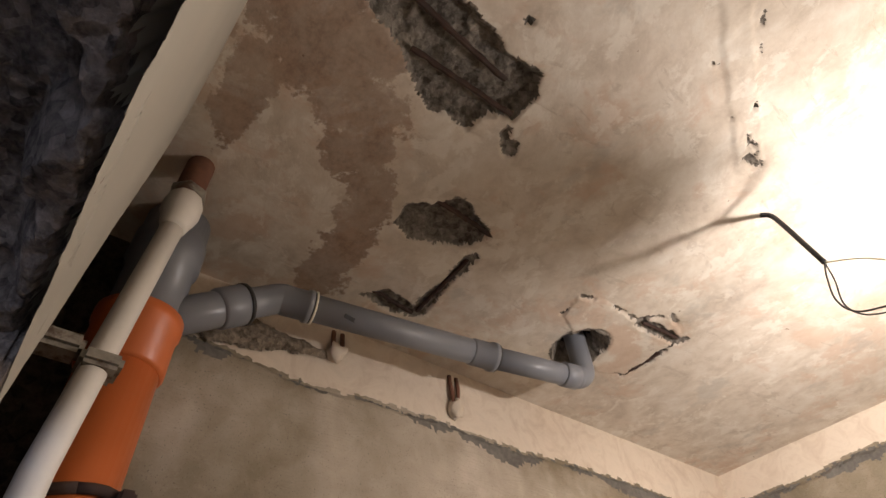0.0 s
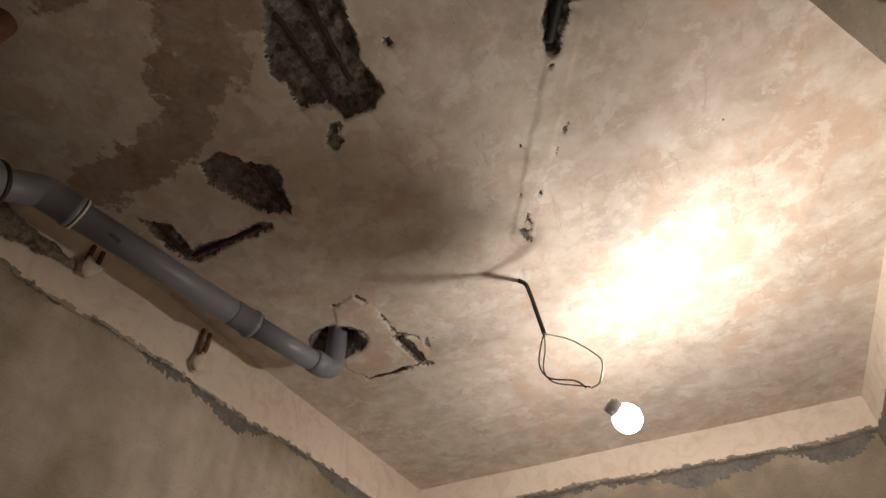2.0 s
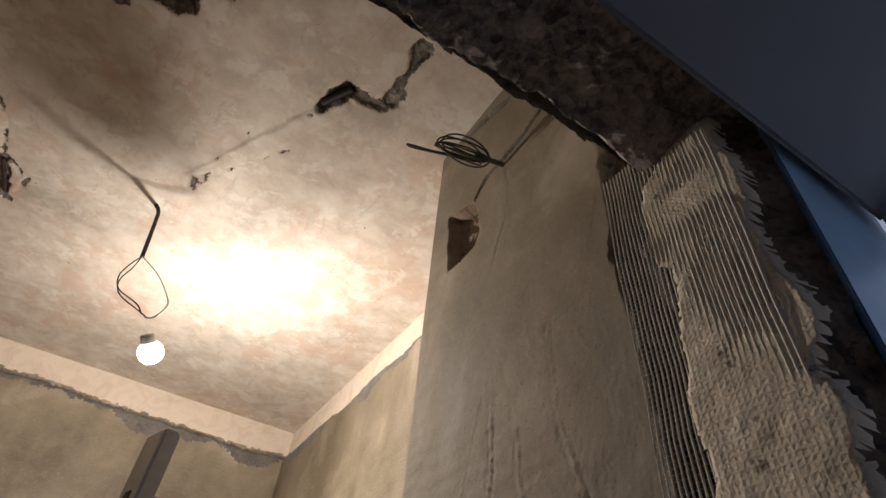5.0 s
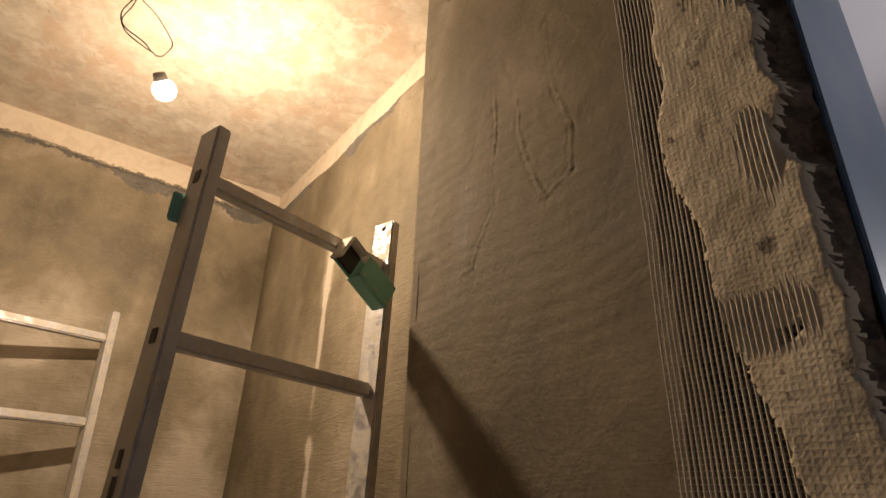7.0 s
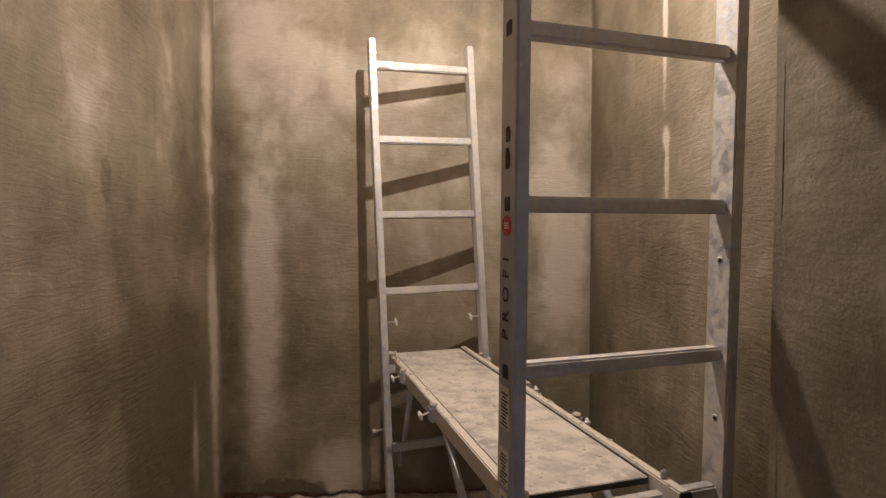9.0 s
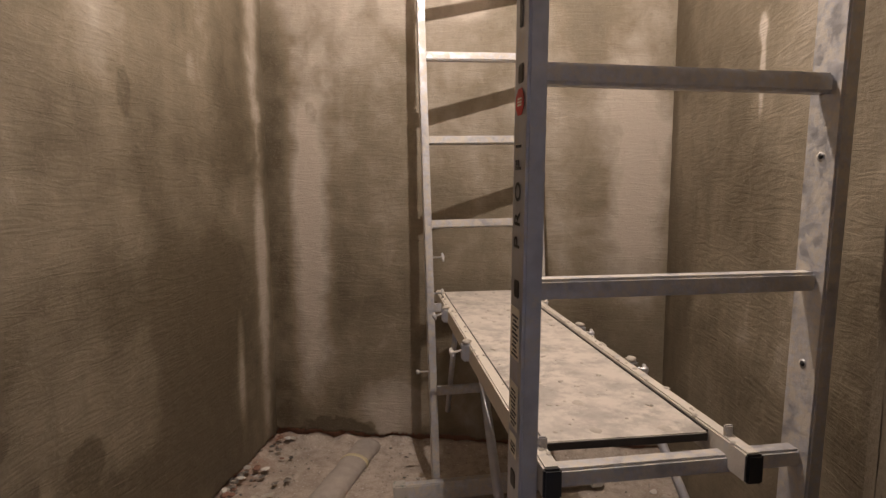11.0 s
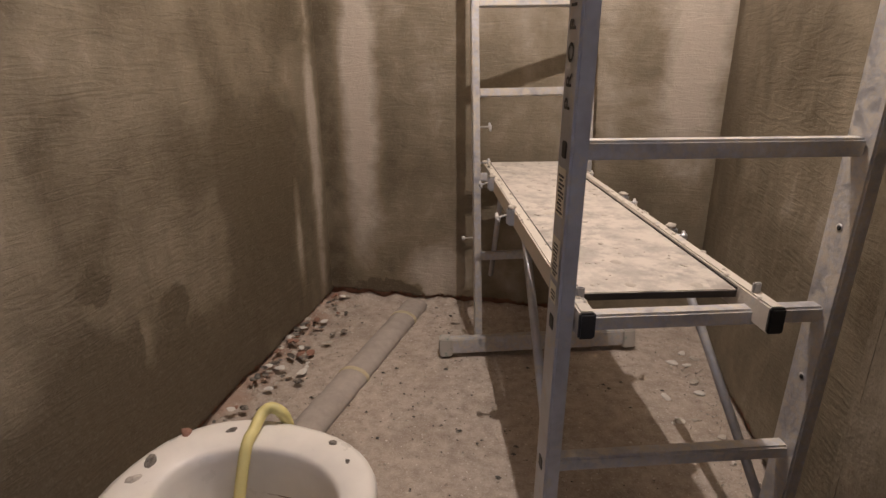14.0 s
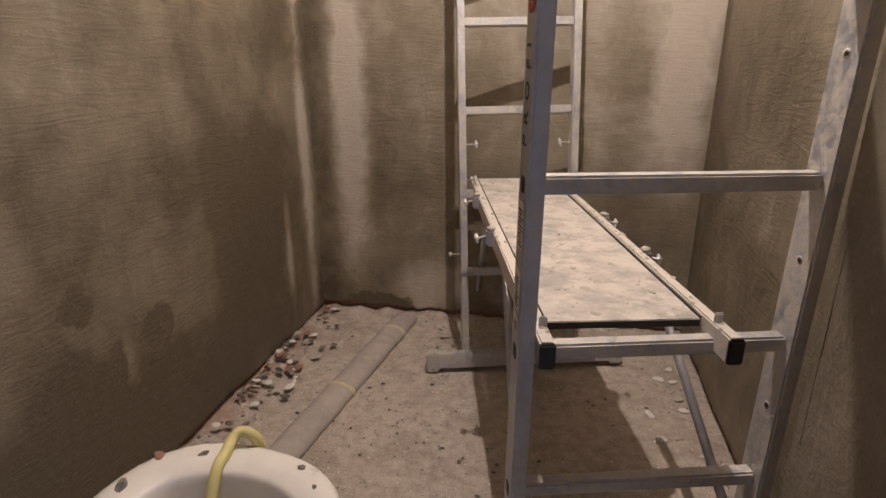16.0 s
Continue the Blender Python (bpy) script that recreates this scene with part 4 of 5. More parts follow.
# frame by the back wall, leaning
lean = Vector((-0.068, 0.17, 1.755)).normalized()
ux = Vector((math.cos(radians(15)), math.sin(radians(15)), 0))
uy = lean.cross(ux).normalized()
ux = uy.cross(lean).normalized()
FAR = Matrix.Translation((-0.05, 1.50, 0)) @ Matrix((ux, uy, lean)).transposed().to_4x4()
for x0, x1 in ((-0.032, -0.008), (0.352, 0.376)):
    stile(FAR, x0, x1, -0.012, 0.036, 0.03, 1.855, M_ALU)
for k in range(6):
    rung(FAR, -0.009, 0.353, 1.762 - 0.279 * k, M_ALU)
bm = box((-0.135, -0.05, 0.012), (0.52, -0.012, 0.068), 0.004)
bm.transform(FAR)
piece("stabiliser_bar", bm, M_ALU, SCAF, smooth=False)
for x in (-0.165, 0.50):
    bm = box((x, -0.055, 0.002), (x + 0.045, -0.006, 0.072), 0.005)
    bm.transform(FAR)
    piece("stabiliser_cap", bm, M_GREEN, SCAF, "green plastic end cap", False)

# deck hung on the fifth rungs
DECK = Matrix.Translation((0.206, 0.466, 0.602)) @ Matrix.Rotation(radians(13.7), 4, "Z")
for x in (0.0, 0.295):
    bm = box((x + (0.003 if x == 0 else 0.004), 0.0, 0.012), (x + 0.027, 1.285, 0.058), 0.003)
    bm.transform(DECK)
    piece("side_rail", bm, M_RAIL, SCAF, "aluminium side rail crusted with plaster", False)
    bm = box((x + 0.002, -0.006, 0.014), (x + 0.0275, 0.004, 0.0575), 0.003)
    bm.transform(DECK)
    piece("rail_cap", bm, M_BLACK, SCAF, "black plastic rail cap", False)
bm = box((0.031, 0.085, 0.040), (0.294, 1.275, 0.052), 0.0015)
bm.transform(DECK)
deck_board = piece("deck_board", bm, M_BOARD, SCAF, "grey deck board splashed with dry plaster", False)
bm = box((0.032, 0.0835, 0.0385), (0.293, 0.0856, 0.0505), 0.0005)
bm.transform(DECK)
piece("board_edge", bm, M_DARKEDGE, deck_board, "dark worn board edge", False)
for x in (0.0285, 0.2945):
    bm = box((x, 0.09, 0.044), (x + 0.003, 1.27, 0.0535), 0.0005)
    bm.transform(DECK)
    piece("board_gap", bm, M_DARKEDGE, deck_board, "dark joint beside the rail", False)

splashes = bmesh.new()
rnd_s = random.Random(5)
for i in range(150):
    if i < 85:
        cx, cy, cz, r = rnd_s.uniform(0.045, 0.28), rnd_s.uniform(0.10, 1.25), 0.052, rnd_s.uniform(0.002, 0.012) * (0.5 if i % 4 else 1.3)
        rise = 0.0012 + 0.08 * r
    else:
        cx, cy, cz, r = rnd_s.choice((0.006, 0.015, 0.022, 0.302, 0.310, 0.319)), rnd_s.uniform(0.02, 1.27), 0.058, rnd_s.uniform(0.002, 0.006)
        rise = r * rnd_s.uniform(0.3, 0.9)
    low = [splashes.verts.new((cx + r * rnd_s.uniform(0.7, 1.25) * math.cos(a), cy + 1.2 * r * rnd_s.uniform(0.7, 1.25) * math.sin(a), cz - 0.0006)) for a in [math.tau * j / 9 for j in range(9)]]
    high = [splashes.verts.new((cx + (v.co.x - cx) * 0.6, cy + (v.co.y - cy) * 0.6, cz + rise * rnd_s.uniform(0.7, 1.1))) for v in low]
    splashes.faces.new(high)
    for j in range(9):
        splashes.faces.new((low[j], low[(j + 1) % 9], high[(j + 1) % 9], high[j]))
splashes.transform(DECK)
tagged(piece("dried_splatter", splashes, M_DEBRIS, SCAF, "dried plaster splashes on deck and rails"), "dried plaster splashes on deck and rails", kind="stuff")

# braces
for path, r in (([(0.085, 1.10, 0.60), (0.10, 1.06, 0.575), (0.178, 0.56, 0.34)], 0.010), ([(0.0, 1.46, 0.60), (-0.045, 1.62, 0.25)], 0.009), ([(0.44, 1.10, 0.60), (0.465, 1.02, 0.56), (0.625, 0.64, 0.12)], 0.010)):
    piece("brace", tube(path, r, 12), M_ALU_DARK, SCAF, "grey tubular brace")

# ---- toilet bowl ----
def ring(cx, cy, rx, ry, z, n=40, power=2.4):
    out = []
    for i in range(n):
        a = 2 * math.pi * i / n
        c, s = math.cos(a), math.sin(a)
        out.append(Vector((cx + rx * math.copysign(abs(c) ** (2 / power), c), cy + ry * math.copysign(abs(s) ** (2 / power), s), z)))
    return out


def loft_rings(rings, close=True):
    bm = bmesh.new()
    rows = [[bm.verts.new(q) for q in r] for r in rings]
    n = len(rows[0])
    for a, b in zip(rows, rows[1:]):
        for j in range(n):
            bm.faces.new((a[j], a[(j + 1) % n], b[(j + 1) % n], b[j]))
    if close:
        bm.faces.new(rows[0][::-1])
        bm.faces.new(rows[-1])
    return bm


TOILET = Matrix.Translation((-0.282, 0.285, 0)) @ Matrix.Rotation(radians(-8), 4, "Z")
toilet = tagged(empty("toilet_bowl", TOILET), "dusty white ceramic toilet bowl without seat or cistern", "toilet")
bpy.context.view_layer.update()
rings = [ring(0, 0, 0.11, 0.10, 0.0), ring(0, 0, 0.11, 0.10, 0.05), ring(0.01, 0, 0.12, 0.105, 0.18), ring(0.0, 0, 0.17, 0.15, 0.30), ring(-0.005, 0, 0.205, 0.178, 0.365), ring(-0.005, 0, 0.21, 0.182, 0.385),
         ring(-0.005, 0, 0.206, 0.178, 0.396), ring(-0.005, 0, 0.195, 0.168, 0.40), ring(0.01, 0, 0.152, 0.112, 0.40, 40, 2.1), ring(0.01, 0, 0.145, 0.105, 0.392, 40, 2.1), ring(0.01, 0, 0.144, 0.104, 0.375, 40, 2.1), ring(0.015, 0, 0.138, 0.102, 0.31, 40, 2.1), ring(0.02, 0, 0.11, 0.09, 0.255), ring(0.03, 0, 0.05, 0.045, 0.22)]
bm = loft_rings(rings)
bm.transform(TOILET)
piece("bowl", bm, M_CERAMIC, toilet)
bm = box((-0.195, -0.11, 0.30), (-0.150, 0.11, 0.3985), 0.012, None, 4)
bm.transform(TOILET)
piece("rear_shelf", bm, M_CERAMIC, toilet, smooth=False)
bm = loft_rings([ring(0.02, 0, 0.108, 0.088, 0.2558), ring(0.02, 0, 0.108, 0.088, 0.2562)])
bm.transform(TOILET)
bm2 = loft_rings([ring(0.0148, 0, 0.1375, 0.1015, 0.308, 40, 2.1), ring(0.0150, 0, 0.1360, 0.1000, 0.300, 40, 2.1)], False)
bm2.transform(TOILET)
piece("scale_line", bm2, M_RUSTRED, toilet, "brown scale line round the bowl")
piece("water_stain", bm, M_STAIN, toilet, "brown-edged dirty water in the bowl")
hose = tagged(part("hose", tube(smooth_path([(-0.292, 0.484, 0.33), (-0.295, 0.474, 0.395), (-0.303, 0.467, 0.420), (-0.320, 0.464, 0.426), (-0.330, 0.450, 0.420), (-0.329, 0.42, 0.410), (-0.327, 0.388, 0.400), (-0.324, 0.350, 0.345), (-0.320, 0.310, 0.268)], 16), [0.0098 + 0.0008 * (i % 2) for i in range(16 * 8 + 1)], 12), M_HOSE, None, "", True), "thin yellow ribbed hose hanging into the bowl", "hose")

# ---- standpipes ----
SX, SY = -0.70, -0.062
soil = tagged(empty("soil_stack", Matrix.Translation((SX, SY, 0))), "orange plastic soil stack with a grey branch at the ceiling", "pipe")
bpy.context.view_layer.update()
piece("stack_pipe", lathe([(0, 0.055), (2.225, 0.055)], (SX, SY, 0), (0, 0, 1)), M_ORANGE, soil)
for z in (2.222, 1.83):
    piece("stack_socket", lathe([(z - 0.005, 0.056), (z, 0.061), (z + 0.07, 0.061), (z + 0.075, 0.065), (z + 0.095, 0.065), (z + 0.10, 0.056)], (SX, SY, 0), (0, 0, 1)), M_ORANGE, soil)
piece("branch_body", lathe([(2.28, 0.054), (2.43, 0.054), (2.435, 0.060), (2.49, 0.060), (2.495, 0.056), (2.58, 0.055)], (SX, SY, 0), (0, 0, 1)), M_GREY, soil)
piece("branch_arm", tube([(SX, SY, 2.31), (SX, SY + 0.10, 2.385), (SX, SY + 0.14, 2.415)], 0.033, 24), M_GREY, soil)
piece("branch_collar", tube([(SX, SY + 0.105, 2.388), (SX, SY + 0.11, 2.392), (SX, SY + 0.15, 2.422), (SX, SY + 0.154, 2.425)], [0.034, 0.038, 0.038, 0.034], 24), M_GREY, soil)
piece("branch_seal", tube([(SX, SY + 0.146, 2.419), (SX, SY + 0.152, 2.423)], 0.0395, 24), M_BLACK, soil, "black rubber seal")
for z in (2.03, 1.60):
    pts = [(SX + 0.060 * math.cos(a), SY + 0.060 * math.sin(a), z + 0.006 * math.sin(2 * a)) for a in [2 * math.pi * i / 24 for i in range(25)]]
    piece("pipe_clip", tube(pts, 0.007, 8), M_RUST, soil, "rusted pipe clip")
    bm = box((SX + 0.040, SY + 0.045, z - 0.010), (SX + 0.062, SY + 0.066, z + 0.010), 0.004)
    piece("clip_bolt", bm, M_RUST, soil, "rusted clip bolt", False)

drain = tagged(empty("waste_pipe", Matrix.Translation((-0.66, 0.16, 2.46))), "grey plastic waste pipe below the ceiling", "pipe")
bpy.context.view_layer.update()
PA, PB, PC = Vector((-0.690, 0.15, 2.458)), Vector((-0.612, 0.63, 2.460)), Vector((-0.566, 0.865, 2.462))
run = (PB - PA).normalized()
piece("bend", tube(smooth_path([(SX, SY + 0.135, 2.411), (SX - 0.001, SY + 0.175, 2.440), PA, PA + run * 0.03], 6), 0.0295, 24), M_GREY, drain)
piece("pipe", tube([PA, PB], 0.0275, 28), M_GREY, drain)
piece("pipe_end", tube([PB, PC], 0.0255, 28), M_GREY, drain)
for q, d in ((PB, -1), (PA + run * 0.06, -1)):
    piece("collar", tube([q + run * 0.062 * d, q + run * 0.058 * d, q + run * 0.012 * d, q + run * 0.010 * d, q, q + run * 0.002], [0.0278, 0.0300, 0.0300, 0.0335, 0.0335, 0.029], 28), M_GREY, drain)
    piece("seal", tube([q - run * 0.001, q + run * 0.004], 0.0325, 28), M_BLACK, drain, "black rubber seal")
piece("foam_ring", tube([PA + run * 0.063, PA + run * 0.067], 0.0335, 20), M_WIRE_W, drain, "white sealant ring")
piece("elbow", tube(smooth_path([PC - run * 0.045, PC - run * 0.01, PC + run * 0.016 + Vector((0, 0, 0.014)), PC + run * 0.022 + Vector((0, 0, 0.045)), PC + run * 0.022 + Vector((0, 0, 0.14))], 6), 0.0265, 28), M_GREY, drain)
piece("elbow_collar", tube([PC - run * 0.052, PC - run * 0.05, PC - run * 0.012, PC - run * 0.01], [0.026, 0.0295, 0.0295, 0.026], 28), M_GREY, drain)
piece("print_mark", box((-0.004, -0.022, -0.0005), (0.004, 0.022, 0.0005)), M_BLACK, drain, "small dark print on the pipe", False).matrix_world = Matrix.Translation(PA + run * 0.14 + Vector((0.0195, 0, -0.0195))) @ Matrix.Rotation(radians(9), 4, "Z") @ Matrix.Rotation(radians(-45), 4, "Y")

water = tagged(empty("water_pipe", Matrix.Translation((-0.55, -0.083, 0))), "white painted water pipe with a rusty end at the ceiling", "pipe")
bpy.context.view_layer.update()
WT = Vector((-0.55, -0.083, 2.40))
piece("pipe", tube([(-0.55, -0.118, 0.0), (-0.55, -0.111, 2.0), WT], 0.0165, 18), M_WHITEPIPE, water)
piece("coupling", lathe([(-0.022, 0.017), (-0.014, 0.021), (0.004, 0.025), (0.012, 0.029), (0.040, 0.029), (0.050, 0.026), (0.053, 0.021)], WT, (0, 0.03, 1), 10), M_WHITEPIPE, water)
piece("lock_nut", lathe([(0.055, 0.022), (0.056, 0.029), (0.068, 0.029), (0.069, 0.022)], WT, (0, 0.03, 1), 6), M_BRACKET, water, "greenish lock nut")
piece("rusty_end", tube([WT + Vector((0, 0, 0.05)), WT + Vector((0.0, 0.004, 0.17))], 0.0225, 16), M_RUSTRED, water, "rusted iron pipe end")
for z in (2.145, 1.78):
    bm = box((-0.578, -0.175, z - 0.010), (-0.538, -0.120, z + 0.014), 0.006)
    box((-0.574, -0.122, z - 0.026), (-0.526, -0.076, z - 0.006), 0.005, bm)
    piece("pipe_bracket", bm, M_BRACKET, water, "paint-crusted iron pipe bracket", False)

# ---- scaffold details ----
def marked(name, size, m, mat, parent, label):
    """Flat lettering or a sticker, a hair's breadth proud of what it lies on."""
    ob = part(name, size, mat, None, label)
    ob.matrix_world = m
    bpy.context.view_layer.update()
    return inpar(ob, parent)


FACE = NEAR @ Matrix(((0, 0, -1, -0.0362), (-1, 0, 0, 0.014), (0, 1, 0, 0), (0, 0, 0, 1)))   # outer face of the stile by the door: x runs to the doorway, y up


def letters(text, z, size, along_up=True):
    c = bpy.data.curves.new("lettering", "FONT")
    c.body, c.size, c.align_x, c.align_y, c.extrude, c.space_character = text, size, "LEFT", "CENTER", 0.0002, 1.75
    c.offset = 0.0003
    ob = new("lettering", c)
    dg = bpy.context.evaluated_depsgraph_get()
    mesh = bpy.data.meshes.new_from_object(ob.evaluated_get(dg))
    bpy.data.objects.remove(ob)
    mesh.materials.clear()
    mesh.materials.append(M_BLACK)
    out = new("lettering", mesh)
    out.matrix_world = FACE @ Matrix.Translation((0, z, 0)) @ Matrix.Rotation(radians(90), 4, "Z")
    bpy.context.view_layer.update()
    tagged(out, "black printed capitals on the stile")
    return inpar(out, left_stile)


letters("PROFI", 0.952, 0.034)
octagon = bmesh.new()
bmesh.ops.create_cone(octagon, cap_ends=True, segments=8, radius1=0.0185, radius2=0.0185, depth=0.0006)
marked("sticker", octagon, FACE @ Matrix.Translation((0, 1.146, 0)) @ Matrix.Rotation(radians(22.5), 4, "Z"), M_RED, left_stile, "round red warning sticker")
for dy in (-0.004, 0.0, 0.004):
    marked("sticker_bar", box((-0.0085, dy - 0.0012, 0.0003), (0.0085, dy + 0.0012, 0.0008)), FACE @ Matrix.Translation((0, 1.146, 0)), M_WIRE_W, left_stile, "white bar of print")
for z0, z1, w in ((0.80, 0.872, 0.019), (0.70, 0.765, 0.019), (1.24, 1.275, 0.006), (1.285, 1.31, 0.006), (0.66, 0.69, 0.016)):
    marked("label_plate", box((-w, z0, 0), (w, z1, 0.0005)), FACE, M_WIRE_W if w > 0.01 else M_BLACK, left_stile, "worn paper label" if w > 0.01 else "small dark print")
    if w > 0.01:
        rnd = random.Random(int(z0 * 1000))
        for i in range(int((z1 - z0) / 0.006) - 1):
            marked("print_bar", box((-w * rnd.uniform(0.4, 0.85), z0 + 0.004 + i * 0.006, 0.0004), (w * rnd.uniform(0.3, 0.85), z0 + 0.007 + i * 0.006, 0.0009)), FACE, M_BLACK, left_stile, "bar of small print")

# turquoise plastic hooks on the upper rung, spattered with plaster
def hook(m):
    b = box((-0.045, -0.004, -0.030), (0.052, 0.000, 0.030), 0.003)
    box((-0.045, -0.004, -0.033), (0.052, 0.034, -0.028), 0.002, b)
    box((-0.100, 0.026, -0.030), (0.052, 0.032, 0.030), 0.003, b)
    b.transform(m)
    h = piece("hook_bracket", b, M_TURQ, SCAF, "turquoise plastic bracket spattered with plaster", False)
    b = box((-0.104, -0.004, -0.033), (-0.097, 0.034, 0.026), 0.003)
    box((-0.104, -0.004, 0.022), (-0.050, 0.034, 0.030), 0.003, b)
    b.transform(m)
    piece("bracket_lip", b, M_WHITECHIP, h, "plaster-whitened bracket lip", False)
    # Solid black block stands in for the shaded cavity of the bracket.
    b = box((-0.098, 0.018, -0.028), (-0.048, 0.025, 0.024), 0.002)
    b.transform(m)
    piece("throat_shade", b, M_BLACK, h, "black block for the shade in the open throat", False)
    for x, z in ((-0.038, 0.022), (-0.036, -0.022), (0.005, -0.022), (0.044, -0.024), (0.044, 0.024)):
        r = bmesh.new()
        bmesh.ops.create_icosphere(r, subdivisions=1, radius=0.0035)
        r.transform(m @ Matrix.Translation((x, -0.005, z)))
        piece("rivet", r, M_ALU, h, "small steel rivet")


hook(NEAR @ Matrix.Translation((0.366, -0.033, 1.688)) @ Matrix.Rotation(radians(28), 4, "Y"))
b = box((-0.052, 0.044, 1.670), (-0.020, 0.049, 1.725), 0.003)
b.transform(NEAR)
piece("hook_plate", b, M_TURQ, left_stile, "small green plastic plate behind the stile", False)

# holes, pins and wing knobs
for z in (0.50, 0.77, 1.08, 1.845):
    b = lathe([(0, 0.0045), (0.0006, 0.0045)], NEAR @ Vector((0.4157, 0.012, z)), NEAR.to_3x3() @ Vector((-1, 0, 0)), 12)
    piece("stile_hole", b, M_BLACK, right_stile, "dark bolt hole")
    b = lathe([(0, 0.007), (0.0004, 0.007)], NEAR @ Vector((0.4158, 0.012, z)), NEAR.to_3x3() @ Vector((-1, 0, 0)), 12)
    piece("eyelet", b, M_ALU, right_stile)
def knob(at, axis, wing=0.016):
    b = lathe([(0, 0.003), (0.03, 0.003), (0.031, 0.007), (0.040, 0.008), (0.042, 0.004)], at, axis, 10)
    d = Vector(axis).normalized()
    s = d.orthogonal().normalized()
    q = Vector(at) + d * 0.036
    tube([q - s * wing, q - s * wing * 0.4, q + s * wing * 0.4, q + s * wing], [0.004, 0.005, 0.005, 0.004], 8, b)
    return piece("wing_knob", b, M_ALU, SCAF, "steel wing knob")


for x, d in ((-0.008, 1), (0.352, -1)):
    knob(FAR @ Vector((x, 0.012, 0.80)), FAR.to_3x3() @ Vector((d, 0, 0)))
knob(FAR @ Vector((-0.012, 0.012, 0.68)), FAR.to_3x3() @ Vector((1, 0, 0)))
knob(FAR @ Vector((-0.032, 0.012, 0.42)), FAR.to_3x3() @ Vector((-1, 0, 0)), 0.004)
rnd = random.Random(4)
for x, ys, d in ((-0.002, (0.60, 0.98), -1), (0.327, (0.42, 0.72, 1.12), 1)):
    for y in ys:
        at = DECK @ Vector((x, y, 0.045))
        b = box((-0.012, -0.016, -0.028), (0.012, 0.016, 0.016), 0.005)
        b.transform(Matrix.Translation(at) @ Matrix.Rotation(radians(12.4), 4, "Z"))
        piece("rail_clamp", b, M_ALU_DARK, SCAF, "plastered steel clamp", False)
        knob(at, DECK.to_3x3() @ Vector((d, 0.1, -0.3)), 0.013)
        lump = bmesh.new()
        bmesh.ops.create_icosphere(lump, subdivisions=2, radius=0.009)
        for v in lump.verts:
            v.co *= 1 + 0.5 * noise.noise(v.co * 120 + Vector((y * 9, x, 0)))
        lump.transform(Matrix.Translation(at + Vector((0, 0, 0.018))) @ Matrix.Diagonal((1.3, 1.5, 0.55, 1)))
        piece("plaster_lump", lump, M_DEBRIS, SCAF, "dried plaster lump")
for k in range(16):   # dried splashes on the deck
    a, b = rnd.uniform(0.04, 0.285), rnd.uniform(0.10, 1.25)
    r = rnd.uniform(0.003, 0.007)
    q = bmesh.new()
    bmesh.ops.create_icosphere(q, subdivisions=1, radius=r)
    for v in q.verts:
        v.co *= 1 + 0.5 * noise.noise(v.co * 150 + Vector((k, 0, 0)))
    q.transform(DECK @ Matrix.Translation((a, b, 0.052)) @ Matrix.Rotation(rnd.uniform(0, 3), 4, "Z") @ Matrix.Diagonal((1.6, 1, 0.16, 1)))
    piece("splash", q, M_DEBRIS, SCAF, "dried plaster splash")
# hooks where the deck hangs on the rungs
for x in (0.012, 0.302):
    b = box((x, 0.055, 0.0), (x + 0.014, 0.062, 0.075), 0.002)
    b.transform(DECK)
    piece("rail_hook", b, M_ALU, SCAF, smooth=False)

# ---- coil of spare wire on the pier ----
coil = tagged(empty("wire_coil", Matrix.Translation((0.497, 0.065, 2.288))), "coiled dark electric wire hanging out of the pier", "cable")
bpy.context.view_layer.update()
R0 = Vector((0.497, 0.065, 2.288))
rnd = random.Random(9)
piece("tail", tube(smooth_path([R0 + Vector((0.02, 0, 0.004)), R0, (0.47, 0.065, 2.280), (0.44, 0.064, 2.272)]), 0.0048, 8), M_WIRE_K, coil)
for i in range(8):
    c = Vector((0.415, 0.067, 2.262)) + Vector([rnd.uniform(-0.006, 0.006) for _ in range(3)])
    ax = Vector((rnd.uniform(0.038, 0.05), rnd.uniform(-0.004, 0.004), rnd.uniform(0.004, 0.016)))
    bx = Vector((rnd.uniform(-0.008, 0.008), rnd.uniform(0.008, 0.016), rnd.uniform(-0.018, 0.018)))
    piece("wire_loop", tube([c + ax * math.cos(a) + bx * math.sin(a) for a in [2 * math.pi * j / 28 for j in range(29)]], 0.0014, 6), M_WIRE_K, coil)
for i in range(3):
    o = Vector((0, 0.002 * i, 0.004 * i - 0.002))
    piece("wire_loop", tube(smooth_path([Vector((0.42, 0.07, 2.256)) + o, Vector((0.375, 0.085, 2.250)) + o, Vector((0.340, 0.100, 2.252 + 0.004)) + o, Vector((0.333, 0.106, 2.258)) + o * 0.3, Vector((0.343, 0.108, 2.262)) - o, Vector((0.38, 0.092, 2.259)) - o, Vector((0.43, 0.075, 2.262)) - o]), 0.0013, 6), M_WIRE_K, coil)

# ---- corrugated conduit left in the ceiling ----
conduit = bmesh.new()
n = 26
ca, cb = Vector((0.203, 0.318, CEIL + 0.004)), Vector((0.243, 0.25, CEIL + 0.006))
tube([ca.lerp(cb, i / n) for i in range(n + 1)], [0.0075 + 0.0018 * (i % 2) for i in range(n + 1)], 10, conduit)
tagged(part("conduit_stub", conduit, M_CABLE, None, "", True), "black corrugated conduit stub in a ceiling groove", "conduit")

